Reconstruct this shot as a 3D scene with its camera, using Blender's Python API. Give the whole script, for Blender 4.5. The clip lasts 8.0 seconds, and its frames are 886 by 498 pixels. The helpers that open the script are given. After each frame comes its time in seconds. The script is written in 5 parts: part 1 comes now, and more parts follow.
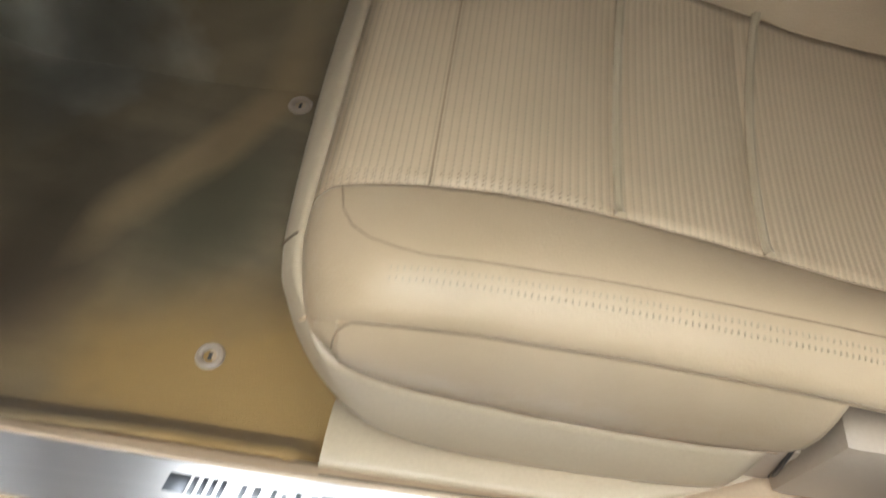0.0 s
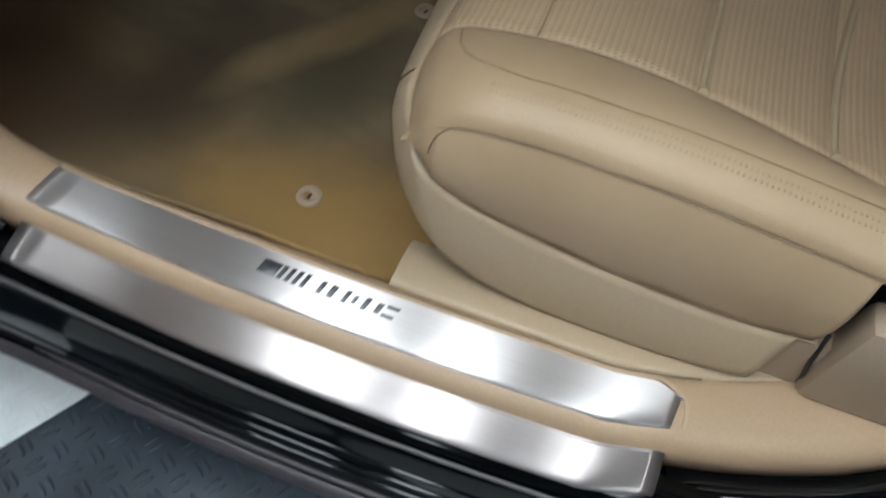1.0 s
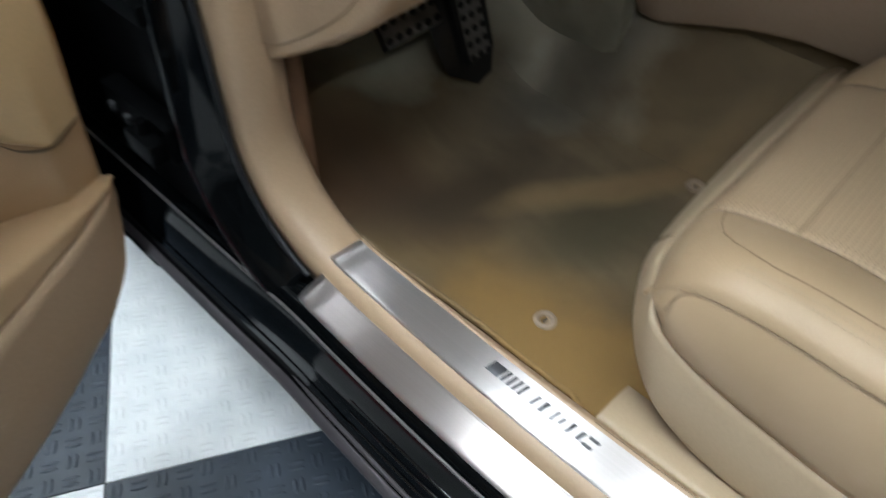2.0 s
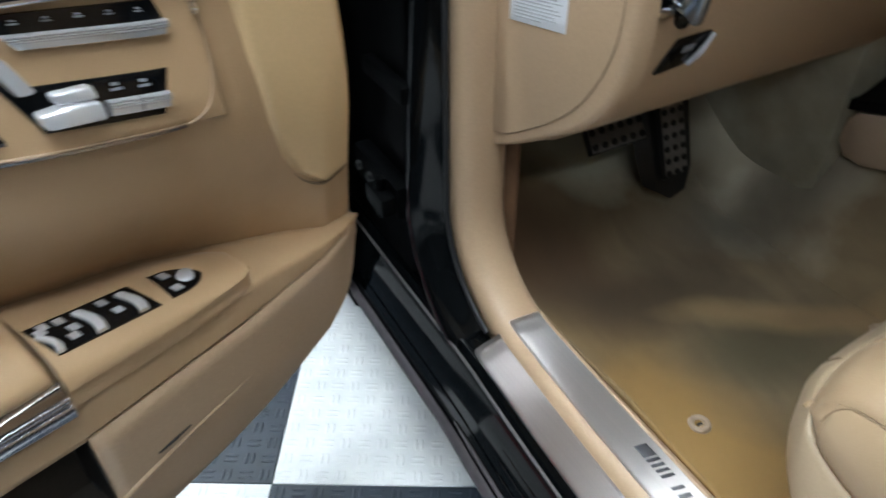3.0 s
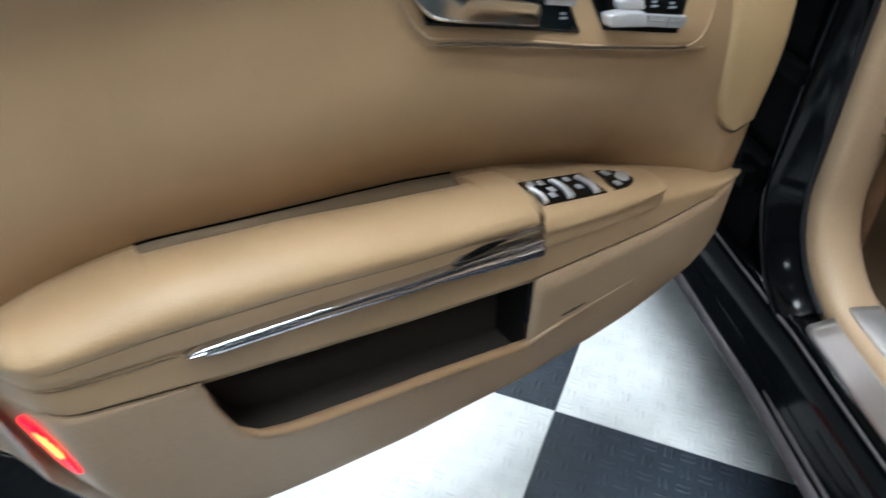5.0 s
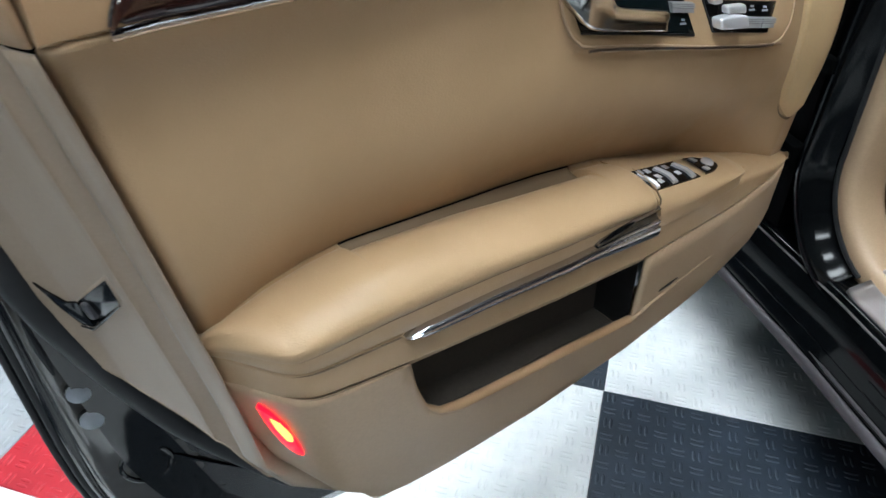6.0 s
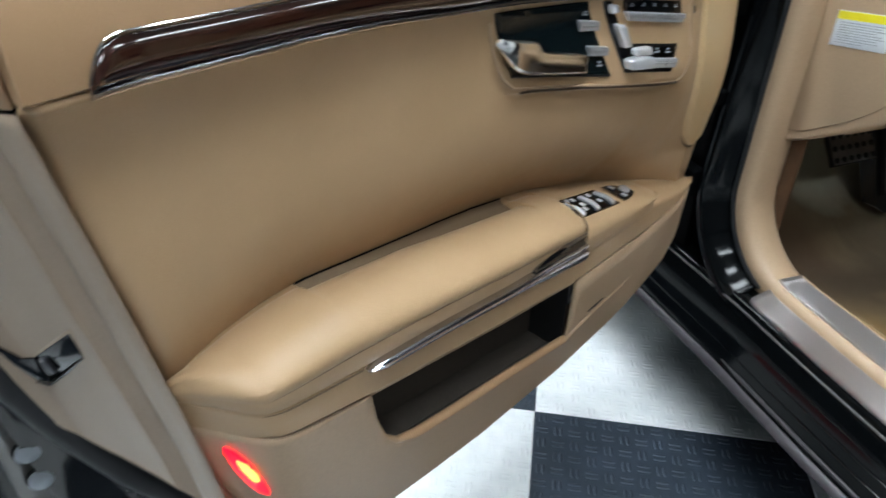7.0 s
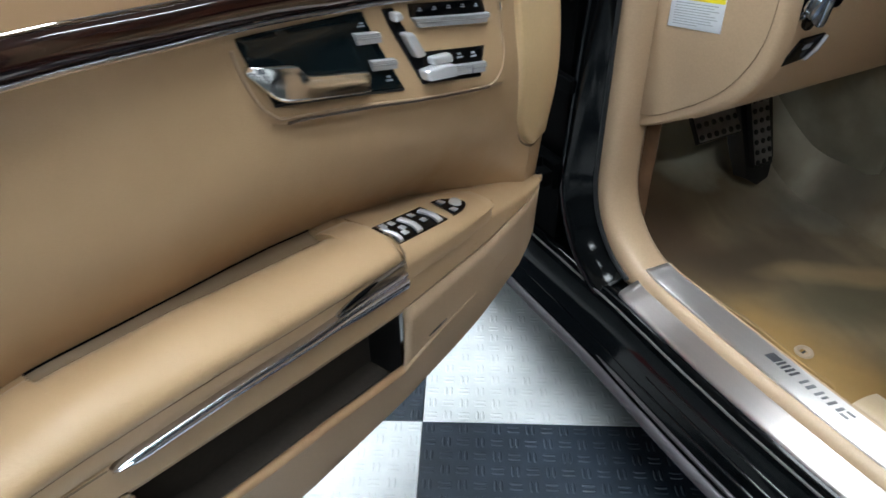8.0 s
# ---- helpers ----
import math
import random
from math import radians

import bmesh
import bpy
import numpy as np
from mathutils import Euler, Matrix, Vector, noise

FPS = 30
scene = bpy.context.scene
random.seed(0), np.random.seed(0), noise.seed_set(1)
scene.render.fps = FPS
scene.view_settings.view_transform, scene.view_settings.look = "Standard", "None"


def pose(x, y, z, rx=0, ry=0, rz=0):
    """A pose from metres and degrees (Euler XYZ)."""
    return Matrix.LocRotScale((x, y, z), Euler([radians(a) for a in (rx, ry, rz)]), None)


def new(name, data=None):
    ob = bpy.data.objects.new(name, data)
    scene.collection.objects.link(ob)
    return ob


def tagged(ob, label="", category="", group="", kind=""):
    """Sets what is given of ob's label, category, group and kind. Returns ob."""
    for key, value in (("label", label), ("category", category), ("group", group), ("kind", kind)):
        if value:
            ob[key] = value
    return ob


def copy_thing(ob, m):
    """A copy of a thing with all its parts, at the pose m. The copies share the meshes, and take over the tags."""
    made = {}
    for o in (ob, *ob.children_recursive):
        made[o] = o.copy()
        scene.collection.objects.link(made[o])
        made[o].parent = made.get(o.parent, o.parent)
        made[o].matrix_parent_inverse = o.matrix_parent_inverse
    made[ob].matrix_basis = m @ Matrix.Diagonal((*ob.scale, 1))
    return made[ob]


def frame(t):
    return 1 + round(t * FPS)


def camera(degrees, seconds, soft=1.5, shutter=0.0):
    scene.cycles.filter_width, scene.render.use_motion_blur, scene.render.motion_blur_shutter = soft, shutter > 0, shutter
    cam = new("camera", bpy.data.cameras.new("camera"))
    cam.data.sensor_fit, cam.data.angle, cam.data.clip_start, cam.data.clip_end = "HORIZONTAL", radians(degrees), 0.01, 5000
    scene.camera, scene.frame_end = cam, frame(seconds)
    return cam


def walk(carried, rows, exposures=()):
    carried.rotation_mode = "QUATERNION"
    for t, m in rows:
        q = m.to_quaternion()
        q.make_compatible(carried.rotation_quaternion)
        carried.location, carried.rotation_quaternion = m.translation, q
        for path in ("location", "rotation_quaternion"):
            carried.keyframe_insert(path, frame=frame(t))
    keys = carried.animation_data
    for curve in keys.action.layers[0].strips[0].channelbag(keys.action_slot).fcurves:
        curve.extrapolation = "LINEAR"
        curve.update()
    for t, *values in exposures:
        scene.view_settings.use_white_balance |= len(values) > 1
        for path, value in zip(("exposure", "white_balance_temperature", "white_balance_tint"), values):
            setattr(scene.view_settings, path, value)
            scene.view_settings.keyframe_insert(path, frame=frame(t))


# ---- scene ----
# ---- camera ----
cam = camera(64.2, 8.0, shutter=0.5)
PATH = [
    (0, 0.2174, -0.1286, 1.0397, 32.63, -3.53, 7.41),
    (0.5, 0.2368, -0.2121, 1.0266, 32.98, -3.39, 14.20),
    (1, 0.2484, -0.2926, 1.0222, 32.47, -4.63, 20.12),
    (1.5, 0.2548, -0.3545, 1.0350, 36.08, -3.35, 29.57),
    (2, 0.2655, -0.3558, 1.0855, 42.52, -0.35, 43.90),
    (2.2, 0.2800, -0.3621, 1.0995, 44.26, 0.88, 47.47),
    (3.3, 0.3585, -0.4874, 1.1337, 52.75, 0.03, 65.09),
    (3.5, 0.3688, -0.5131, 1.1355, 53.21, 0.09, 67.10),
    (4, 0.3939, -0.5692, 1.1337, 54.09, -0.09, 72.74),
    (4.5, 0.4224, -0.6342, 1.1219, 54.12, 0.65, 77.48),
    (5, 0.4458, -0.7213, 1.1180, 52.92, 0.20, 82.28),
    (5.2, 0.4499, -0.7655, 1.1320, 52.85, 1.06, 82.28),
    (6.3, 0.4900, -0.9860, 1.1485, 54.18, 0.04, 74.21),
    (6.5, 0.4931, -0.9997, 1.1485, 54.63, -0.43, 73.04),
    (7, 0.4937, -0.9876, 1.1692, 56.22, -1.07, 68.73),
    (7.5, 0.4883, -0.9031, 1.1764, 55.68, -0.40, 63.20),
    (8, 0.4621, -0.8019, 1.1809, 54.23, 0.55, 61.94),
]
walk(cam, [(t, pose(*p)) for t, *p in PATH], [(0.0, 0.15), (0.5, -0.17), (1.0, -0.44), (1.5, -0.42), (2.2, -0.01), (3.3, 0.18), (8.0, 0.21)])

# ---- world and light ----
world = bpy.data.worlds.new("world")
scene.world = world
world.use_nodes = True
world.node_tree.nodes["Background"].inputs["Color"].default_value = (0.8, 0.9, 1.0, 1)
world.node_tree.nodes["Background"].inputs["Strength"].default_value = 0.02
LAMP_POWER = 25.0


# ---- materials ----
def material(name, colour, rough=0.5, metal=0.0, spec=0.5, coat=0.0):
    m = bpy.data.materials.new(name)
    m.use_nodes = True
    b = m.node_tree.nodes["Principled BSDF"]
    b.inputs["Base Color"].default_value = (*colour, 1)
    b.inputs["Roughness"].default_value = rough
    b.inputs["Metallic"].default_value = metal
    b.inputs["Specular IOR Level"].default_value = spec
    b.inputs["Coat Weight"].default_value = coat
    b.inputs["Coat Roughness"].default_value = 0.04
    return m, m.node_tree, b


def node(tree, kind, **values):
    n = tree.nodes.new(kind)
    for key, value in values.items():
        n.inputs[key].default_value = value
    return n


def coords(tree, scale=(1, 1, 1)):
    tc = tree.nodes.new("ShaderNodeTexCoord")
    mp = node(tree, "ShaderNodeMapping", Scale=scale)
    tree.links.new(tc.outputs["Object"], mp.inputs["Vector"])
    return mp.outputs["Vector"]


def tint(tree, b, colour, dark, fac, low=0.35, high=0.65):
    """Blend the base colour between two tones by a noise value."""
    r = tree.nodes.new("ShaderNodeValToRGB")
    r.color_ramp.elements[0].position, r.color_ramp.elements[1].position = low, high
    r.color_ramp.elements[0].color, r.color_ramp.elements[1].color = (*dark, 1), (*colour, 1)
    tree.links.new(fac, r.inputs["Fac"])
    tree.links.new(r.outputs["Color"], b.inputs["Base Color"])
    return r


def bump(tree, b, height, strength=0.2, distance=0.001, chain=None):
    n = node(tree, "ShaderNodeBump", Strength=strength, Distance=distance)
    tree.links.new(height, n.inputs["Height"])
    if chain:
        tree.links.new(chain.outputs["Normal"], n.inputs["Normal"])
    tree.links.new(n.outputs["Normal"], b.inputs["Normal"])
    return n


def vary_rough(tree, b, fac, low, high):
    mr = node(tree, "ShaderNodeMapRange")
    mr.inputs["To Min"].default_value, mr.inputs["To Max"].default_value = low, high
    tree.links.new(fac, mr.inputs["Value"])
    tree.links.new(mr.outputs["Result"], b.inputs["Roughness"])


def leather(name, colour, rough=0.42, grain=520.0, bumpy=0.25):
    m, t, b = material(name, colour, rough, spec=0.4)
    v = coords(t)
    big = node(t, "ShaderNodeTexNoise", Scale=6.0, Detail=4.0)
    t.links.new(v, big.inputs["Vector"])
    tint(t, b, colour, tuple(c * k for c, k in zip(colour, (0.86, 0.84, 0.80))), big.outputs["Fac"], 0.3, 0.7)
    cell = node(t, "ShaderNodeTexVoronoi", Scale=grain)
    fine = node(t, "ShaderNodeTexNoise", Scale=90.0, Detail=6.0)
    t.links.new(v, cell.inputs["Vector"])
    t.links.new(v, fine.inputs["Vector"])
    one = bump(t, b, cell.outputs["Distance"], bumpy, 0.0006)
    bump(t, b, fine.outputs["Fac"], 0.12, 0.002, one)
    vary_rough(t, b, fine.outputs["Fac"], rough - 0.06, rough + 0.1)
    return m


def perforated(name, colour):
    """Leather with rows of punched dots along its ribs."""
    m, t, b = material(name, colour, 0.5, spec=0.35)
    v = coords(t)
    s = t.nodes.new("ShaderNodeSeparateXYZ")
    t.links.new(v, s.inputs["Vector"])

    def wave(out, period):
        k = node(t, "ShaderNodeMath")
        k.operation = "MULTIPLY"
        k.inputs[1].default_value = 2 * math.pi / period
        w = node(t, "ShaderNodeMath")
        w.operation = "SINE"
        t.links.new(out, k.inputs[0])
        t.links.new(k.outputs[0], w.inputs[0])
        return w.outputs[0]

    a, c = wave(s.outputs["X"], 0.0066), wave(s.outputs["Y"], 0.0052)
    both = node(t, "ShaderNodeMath")
    both.operation = "MULTIPLY_ADD"
    both.inputs[2].default_value = 0.0
    t.links.new(a, both.inputs[0])
    soft = node(t, "ShaderNodeMapRange")
    soft.inputs["From Min"].default_value, soft.inputs["To Min"].default_value = -1.0, 0.72
    t.links.new(c, soft.inputs["Value"])
    t.links.new(soft.outputs["Result"], both.inputs[1])
    hole = node(t, "ShaderNodeMapRange")
    hole.inputs["From Min"].default_value, hole.inputs["From Max"].default_value = 0.55, 1.0
    hole.inputs["To Max"].default_value = 0.62
    t.links.new(both.outputs[0], hole.inputs["Value"])
    big = node(t, "ShaderNodeTexNoise", Scale=5.0, Detail=5.0)
    t.links.new(v, big.inputs["Vector"])
    r = tint(t, b, colour, tuple(x * 0.85 for x in colour), big.outputs["Fac"], 0.3, 0.7)
    mix = t.nodes.new("ShaderNodeMix")
    mix.data_type = "RGBA"
    t.links.new(hole.outputs["Result"], mix.inputs["Factor"])
    t.links.new(r.outputs["Color"], mix.inputs[6])
    mix.inputs[7].default_value = (0.20, 0.155, 0.10, 1)
    t.links.new(mix.outputs[2], b.inputs["Base Color"])
    up = node(t, "ShaderNodeMath")
    up.operation = "MULTIPLY"
    up.inputs[1].default_value = -1.0
    t.links.new(a, up.inputs[0])
    bump(t, b, up.outputs[0], 0.28, 0.0008)
    return m


def plain(name, colour, rough, metal=0.0, spec=0.5, coat=0.0, speck=0.15, scale=40.0, relief=0.05):
    m, t, b = material(name, colour, rough, metal, spec, coat)
    v = coords(t)
    n = node(t, "ShaderNodeTexNoise", Scale=scale, Detail=6.0)
    t.links.new(v, n.inputs["Vector"])
    tint(t, b, colour, tuple(c * (1 - speck) for c in colour), n.outputs["Fac"])
    vary_rough(t, b, n.outputs["Fac"], max(rough - 0.05, 0.02), rough + 0.06)
    if relief:
        bump(t, b, n.outputs["Fac"], relief, 0.001)
    return m


def brushed(name, colour, rough, along=(3, 900, 900)):
    """Metal brushed along x: it spreads reflections across the brushing."""
    m, t, b = material(name, colour, rough, 0.88)
    b.inputs["Anisotropic"].default_value = 1.0
    tang = t.nodes.new("ShaderNodeTangent")
    tang.direction_type = "UV_MAP"
    t.links.new(tang.outputs["Tangent"], b.inputs["Tangent"])
    v = coords(t, along)
    n = node(t, "ShaderNodeTexNoise", Scale=1.0, Detail=3.0)
    t.links.new(v, n.inputs["Vector"])
    soft = node(t, "ShaderNodeTexNoise", Scale=9.0, Detail=4.0)
    t.links.new(coords(t), soft.inputs["Vector"])
    tint(t, b, colour, tuple(c * 0.94 for c in colour), n.outputs["Fac"])
    vary_rough(t, b, soft.outputs["Fac"], rough - 0.015, rough + 0.02)
    return m


def lay_across(ob):
    """A UV map whose first axis runs across the car, for the brushing."""
    me = ob.data
    uv = me.uv_layers.new(name="across")
    for loop in me.loops:
        co = me.vertices[loop.vertex_index].co
        uv.data[loop.index].uv = (co.y * 4, co.x * 4)
    return ob


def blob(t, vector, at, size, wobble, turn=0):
    """A soft-edged colour spot with an uneven outline, for painted light and brushed pile."""
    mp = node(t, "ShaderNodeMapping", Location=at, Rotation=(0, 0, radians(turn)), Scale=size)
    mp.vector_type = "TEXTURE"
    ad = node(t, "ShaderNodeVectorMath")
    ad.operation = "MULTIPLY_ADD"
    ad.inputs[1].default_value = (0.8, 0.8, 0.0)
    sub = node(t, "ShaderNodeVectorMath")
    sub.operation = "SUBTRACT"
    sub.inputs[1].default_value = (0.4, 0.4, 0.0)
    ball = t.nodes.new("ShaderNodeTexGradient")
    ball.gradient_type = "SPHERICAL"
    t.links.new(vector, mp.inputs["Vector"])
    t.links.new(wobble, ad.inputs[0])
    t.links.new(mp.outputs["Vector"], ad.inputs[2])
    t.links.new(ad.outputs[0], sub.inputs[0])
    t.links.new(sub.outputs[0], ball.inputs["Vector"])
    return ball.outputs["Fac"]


def carpet_material(name):
    m, t, b = material(name, (0.2, 0.15, 0.1), 0.95, spec=0.1)
    b.inputs["Sheen Weight"].default_value = 0.06
    v = coords(t)
    f = node(t, "ShaderNodeTexNoise", Scale=700.0, Detail=3.0)
    g = node(t, "ShaderNodeTexNoise", Scale=4.0, Detail=5.0, Roughness=0.55, Distortion=0.6)
    wob = node(t, "ShaderNodeTexNoise", Scale=7.0, Detail=4.0)
    for n in (f, g, wob):
        t.links.new(v, n.inputs["Vector"])
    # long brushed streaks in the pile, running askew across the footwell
    turn = node(t, "ShaderNodeMapping", Rotation=(0, 0, radians(38)), Scale=(1.6, 5.0, 2.0))
    tc = t.nodes.new("ShaderNodeTexCoord")
    t.links.new(tc.outputs["Object"], turn.inputs["Vector"])
    streak = node(t, "ShaderNodeTexNoise", Scale=1.3, Detail=3.0, Distortion=1.2)
    t.links.new(turn.outputs["Vector"], streak.inputs["Vector"])
    both = node(t, "ShaderNodeMath")
    both.operation = "MULTIPLY_ADD"
    both.inputs[1].default_value = 0.55
    half = node(t, "ShaderNodeMath")
    half.operation = "MULTIPLY"
    half.inputs[1].default_value = 0.45
    t.links.new(g.outputs["Fac"], half.inputs[0])
    t.links.new(streak.outputs["Fac"], both.inputs[0])
    t.links.new(half.outputs[0], both.inputs[2])
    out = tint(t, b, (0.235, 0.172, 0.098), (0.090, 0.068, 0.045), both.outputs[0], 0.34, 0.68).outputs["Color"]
    # Sill glow and footwell light levels put into the colour, besides brushed-pile tones.
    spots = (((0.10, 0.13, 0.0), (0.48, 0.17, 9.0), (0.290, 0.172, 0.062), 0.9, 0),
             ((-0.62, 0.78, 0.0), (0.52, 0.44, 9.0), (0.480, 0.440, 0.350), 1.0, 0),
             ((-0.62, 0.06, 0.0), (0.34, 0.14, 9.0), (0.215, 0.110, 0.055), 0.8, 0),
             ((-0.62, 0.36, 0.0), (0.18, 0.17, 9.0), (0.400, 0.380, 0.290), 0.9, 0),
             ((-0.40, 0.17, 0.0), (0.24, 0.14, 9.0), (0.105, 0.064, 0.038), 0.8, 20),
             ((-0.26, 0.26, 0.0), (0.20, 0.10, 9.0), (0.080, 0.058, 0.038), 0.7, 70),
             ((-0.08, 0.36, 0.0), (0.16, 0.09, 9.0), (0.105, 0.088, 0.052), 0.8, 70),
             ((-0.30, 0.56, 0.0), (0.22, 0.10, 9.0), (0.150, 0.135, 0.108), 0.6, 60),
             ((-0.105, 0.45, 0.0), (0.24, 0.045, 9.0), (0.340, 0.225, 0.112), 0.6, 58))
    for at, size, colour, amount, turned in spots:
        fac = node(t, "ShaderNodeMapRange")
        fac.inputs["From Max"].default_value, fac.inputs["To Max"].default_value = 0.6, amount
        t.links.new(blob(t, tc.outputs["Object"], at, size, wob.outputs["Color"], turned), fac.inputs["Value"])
        toned = t.nodes.new("ShaderNodeMix")
        toned.data_type = "RGBA"
        t.links.new(fac.outputs["Result"], toned.inputs["Factor"])
        t.links.new(out, toned.inputs[6])
        toned.inputs[7].default_value = (*colour, 1)
        out = toned.outputs[2]
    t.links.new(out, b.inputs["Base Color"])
    one = bump(t, b, f.outputs["Fac"], 0.6, 0.002)
    bump(t, b, g.outputs["Fac"], 0.3, 0.008, one)
    return m


def wood_material(name):
    m, t, b = material(name, (0.02, 0.007, 0.005), 0.14, spec=0.4, coat=1.0)
    v = coords(t, (5, 60, 60))
    n = node(t, "ShaderNodeTexNoise", Scale=2.0, Detail=8.0, Distortion=1.5)
    t.links.new(v, n.inputs["Vector"])
    tint(t, b, (0.036, 0.011, 0.007), (0.007, 0.003, 0.0025), n.outputs["Fac"], 0.35, 0.7)
    return m


def tile_material(name, colour, dark, rough):
    m, t, b = material(name, colour, rough, spec=0.5)
    v = coords(t)
    n = node(t, "ShaderNodeTexNoise", Scale=14.0, Detail=8.0, Roughness=0.65)
    s = node(t, "ShaderNodeTexNoise", Scale=160.0, Detail=5.0)
    info = t.nodes.new("ShaderNodeObjectInfo")
    shift = node(t, "ShaderNodeVectorMath")
    shift.operation = "ADD"
    t.links.new(v, shift.inputs[0])
    t.links.new(info.outputs["Random"], shift.inputs[1])
    t.links.new(shift.outputs[0], n.inputs["Vector"])
    t.links.new(v, s.inputs["Vector"])
    tint(t, b, colour, dark, n.outputs["Fac"], 0.32, 0.68)
    vary_rough(t, b, n.outputs["Fac"], rough + 0.10, rough - 0.04)
    bump(t, b, s.outputs["Fac"], 0.1, 0.001)
    return m


def glow(name, colour, strength, base=(0.8, 0.8, 0.8)):
    m, t, b = material(name, base, 0.4)
    b.inputs["Emission Color"].default_value = (*colour, 1)
    b.inputs["Emission Strength"].default_value = strength
    return m


BEIGE = (0.450, 0.300, 0.172)
M_LEATHER = leather("beige_leather", BEIGE)
M_LEATHER_SEAT = leather("seat_leather", (0.440, 0.315, 0.198), 0.40, 420.0, 0.3)
M_PERF = perforated("perforated_leather", (0.440, 0.312, 0.195))
M_PIPING = leather("piping_leather", (0.40, 0.305, 0.20), 0.42)
M_SEAT_SEAM = plain("seat_seam", (0.285, 0.195, 0.118), 0.7)
M_GROOVE = plain("groove_shade", (0.20, 0.135, 0.08), 0.7)
M_SEAM = plain("seam_thread", (0.17, 0.125, 0.08), 0.8)
M_TRIM = plain("beige_trim", (0.405, 0.279, 0.176), 0.45, speck=0.08, scale=300.0, relief=0.08)
M_TRIM_LIGHT = plain("light_beige_trim", (0.62, 0.430, 0.232), 0.42, speck=0.06, scale=300.0, relief=0.06)
M_TRIM_GREY = plain("greyed_beige_plastic", (0.340, 0.252, 0.182), 0.36, speck=0.06, scale=300.0, relief=0.05)
M_SEAT_BASE = plain("seat_base_plastic", (0.40, 0.30, 0.197), 0.42, speck=0.06, scale=300.0, relief=0.05)
# Tray leather with the shade of its recess put into the colour.
M_TRAY = leather("shaded_tray_leather", (0.20, 0.140, 0.088), 0.5)
M_PAD = leather("tan_leather", (0.43, 0.268, 0.150), 0.45)
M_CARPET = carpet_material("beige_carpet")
# Grey tunnel carpet, its colour lightened to make up for dim footwell light.
M_TUNNEL = plain("grey_brightened_tunnel_carpet", (0.37, 0.345, 0.27), 0.95, spec=0.1, speck=0.35, scale=9.0, relief=0.3)
# Brown kick carpet, its colour darkened for the shade beside the pillar.
M_KICK = plain("brown_shaded_kick_carpet", (0.125, 0.066, 0.036), 0.95, spec=0.1, speck=0.3, scale=18.0, relief=0.3)
M_BLACK_PAINT = plain("black_paint", (0.0025, 0.003, 0.0035), 0.05, spec=0.45, speck=0.1, relief=0.0)
# Black paint; the grey base colour stands for the floor's reflection.
M_DOOR_PAINT = plain("black_door_paint_grey_sheen", (0.062, 0.058, 0.053), 0.16, spec=0.6, coat=1.0, speck=0.15, relief=0.02)
M_PILLAR = plain("black_pillar_paint", (0.0025, 0.003, 0.0035), 0.10, spec=0.22, speck=0.1, relief=0.0)
M_ROCKER = plain("black_rocker_paint", (0.0022, 0.0028, 0.0032), 0.07, spec=0.15, speck=0.1, relief=0.0)
M_BLACK_PLASTIC = plain("black_plastic", (0.012, 0.012, 0.013), 0.35, speck=0.2, scale=200.0)
M_RECESS = plain("recess_black", (0.004, 0.008, 0.010), 0.10, spec=0.30, speck=0.1, relief=0.0)
M_PIANO = plain("piano_black", (0.0035, 0.004, 0.005), 0.09, spec=0.35, relief=0.0)
M_RUBBER = plain("black_rubber", (0.014, 0.0148, 0.017), 0.5, spec=0.3, speck=0.2, scale=120.0, relief=0.15)
M_GREY_LIP = plain("grey_rubber_lip", (0.11, 0.10, 0.10), 0.42, speck=0.15, scale=80.0)
# Black paint as in shade: colour and gloss cut to keep gaps black.
M_DARK = plain("shaded_black_paint", (0.0016, 0.0018, 0.0020), 0.5, spec=0.04, speck=0.1, relief=0.0)
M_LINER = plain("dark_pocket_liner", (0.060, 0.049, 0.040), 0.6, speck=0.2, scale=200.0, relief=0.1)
M_CHROME = plain("chrome", (0.82, 0.82, 0.83), 0.06, 1.0, speck=0.03, relief=0.0)
M_STRIP = plain("satin_chrome", (0.58, 0.58, 0.62), 0.20, 1.0, speck=0.05, relief=0.0)
M_PULL = plain("polished_pull", (0.66, 0.64, 0.62), 0.14, 1.0, speck=0.03, relief=0.0)
M_PULL_DARK = plain("grey_metal_grip", (0.36, 0.33, 0.30), 0.16, 0.9, speck=0.05, relief=0.0)
M_KNOB = plain("blue_grey_metal", (0.30, 0.34, 0.40), 0.22, 0.85, speck=0.05, relief=0.0)
M_PEDAL = plain("worn_pedal_metal", (0.30, 0.29, 0.28), 0.4, 0.8, speck=0.2)
M_SATIN = material("satin_silver", (0.72, 0.72, 0.75), 0.27, 0.6)[0]
M_ALU = brushed("brushed_aluminium", (0.62, 0.58, 0.57), 0.32)
M_ALU_LOW = brushed("brushed_steel", (0.51, 0.463, 0.45), 0.35)
M_BADGE = plain("badge_inlay", (0.10, 0.10, 0.11), 0.35, 0.6, speck=0.1)
M_BOLT = plain("zinc_bolt", (0.30, 0.32, 0.35), 0.35, 0.6, speck=0.1)
M_MARK = plain("switch_marking", (0.22, 0.23, 0.25), 0.5)
M_LETTER = plain("engraved_grey", (0.20, 0.20, 0.21), 0.4, 0.6, speck=0.1)
M_WOOD = wood_material("dark_walnut")
M_SKIRT = plain("grey_skirt_plastic", (0.055, 0.048, 0.053), 0.40, speck=0.2, scale=60.0, relief=0.1)
M_PAPER = plain("white_label", (0.74, 0.76, 0.80), 0.5, speck=0.04)
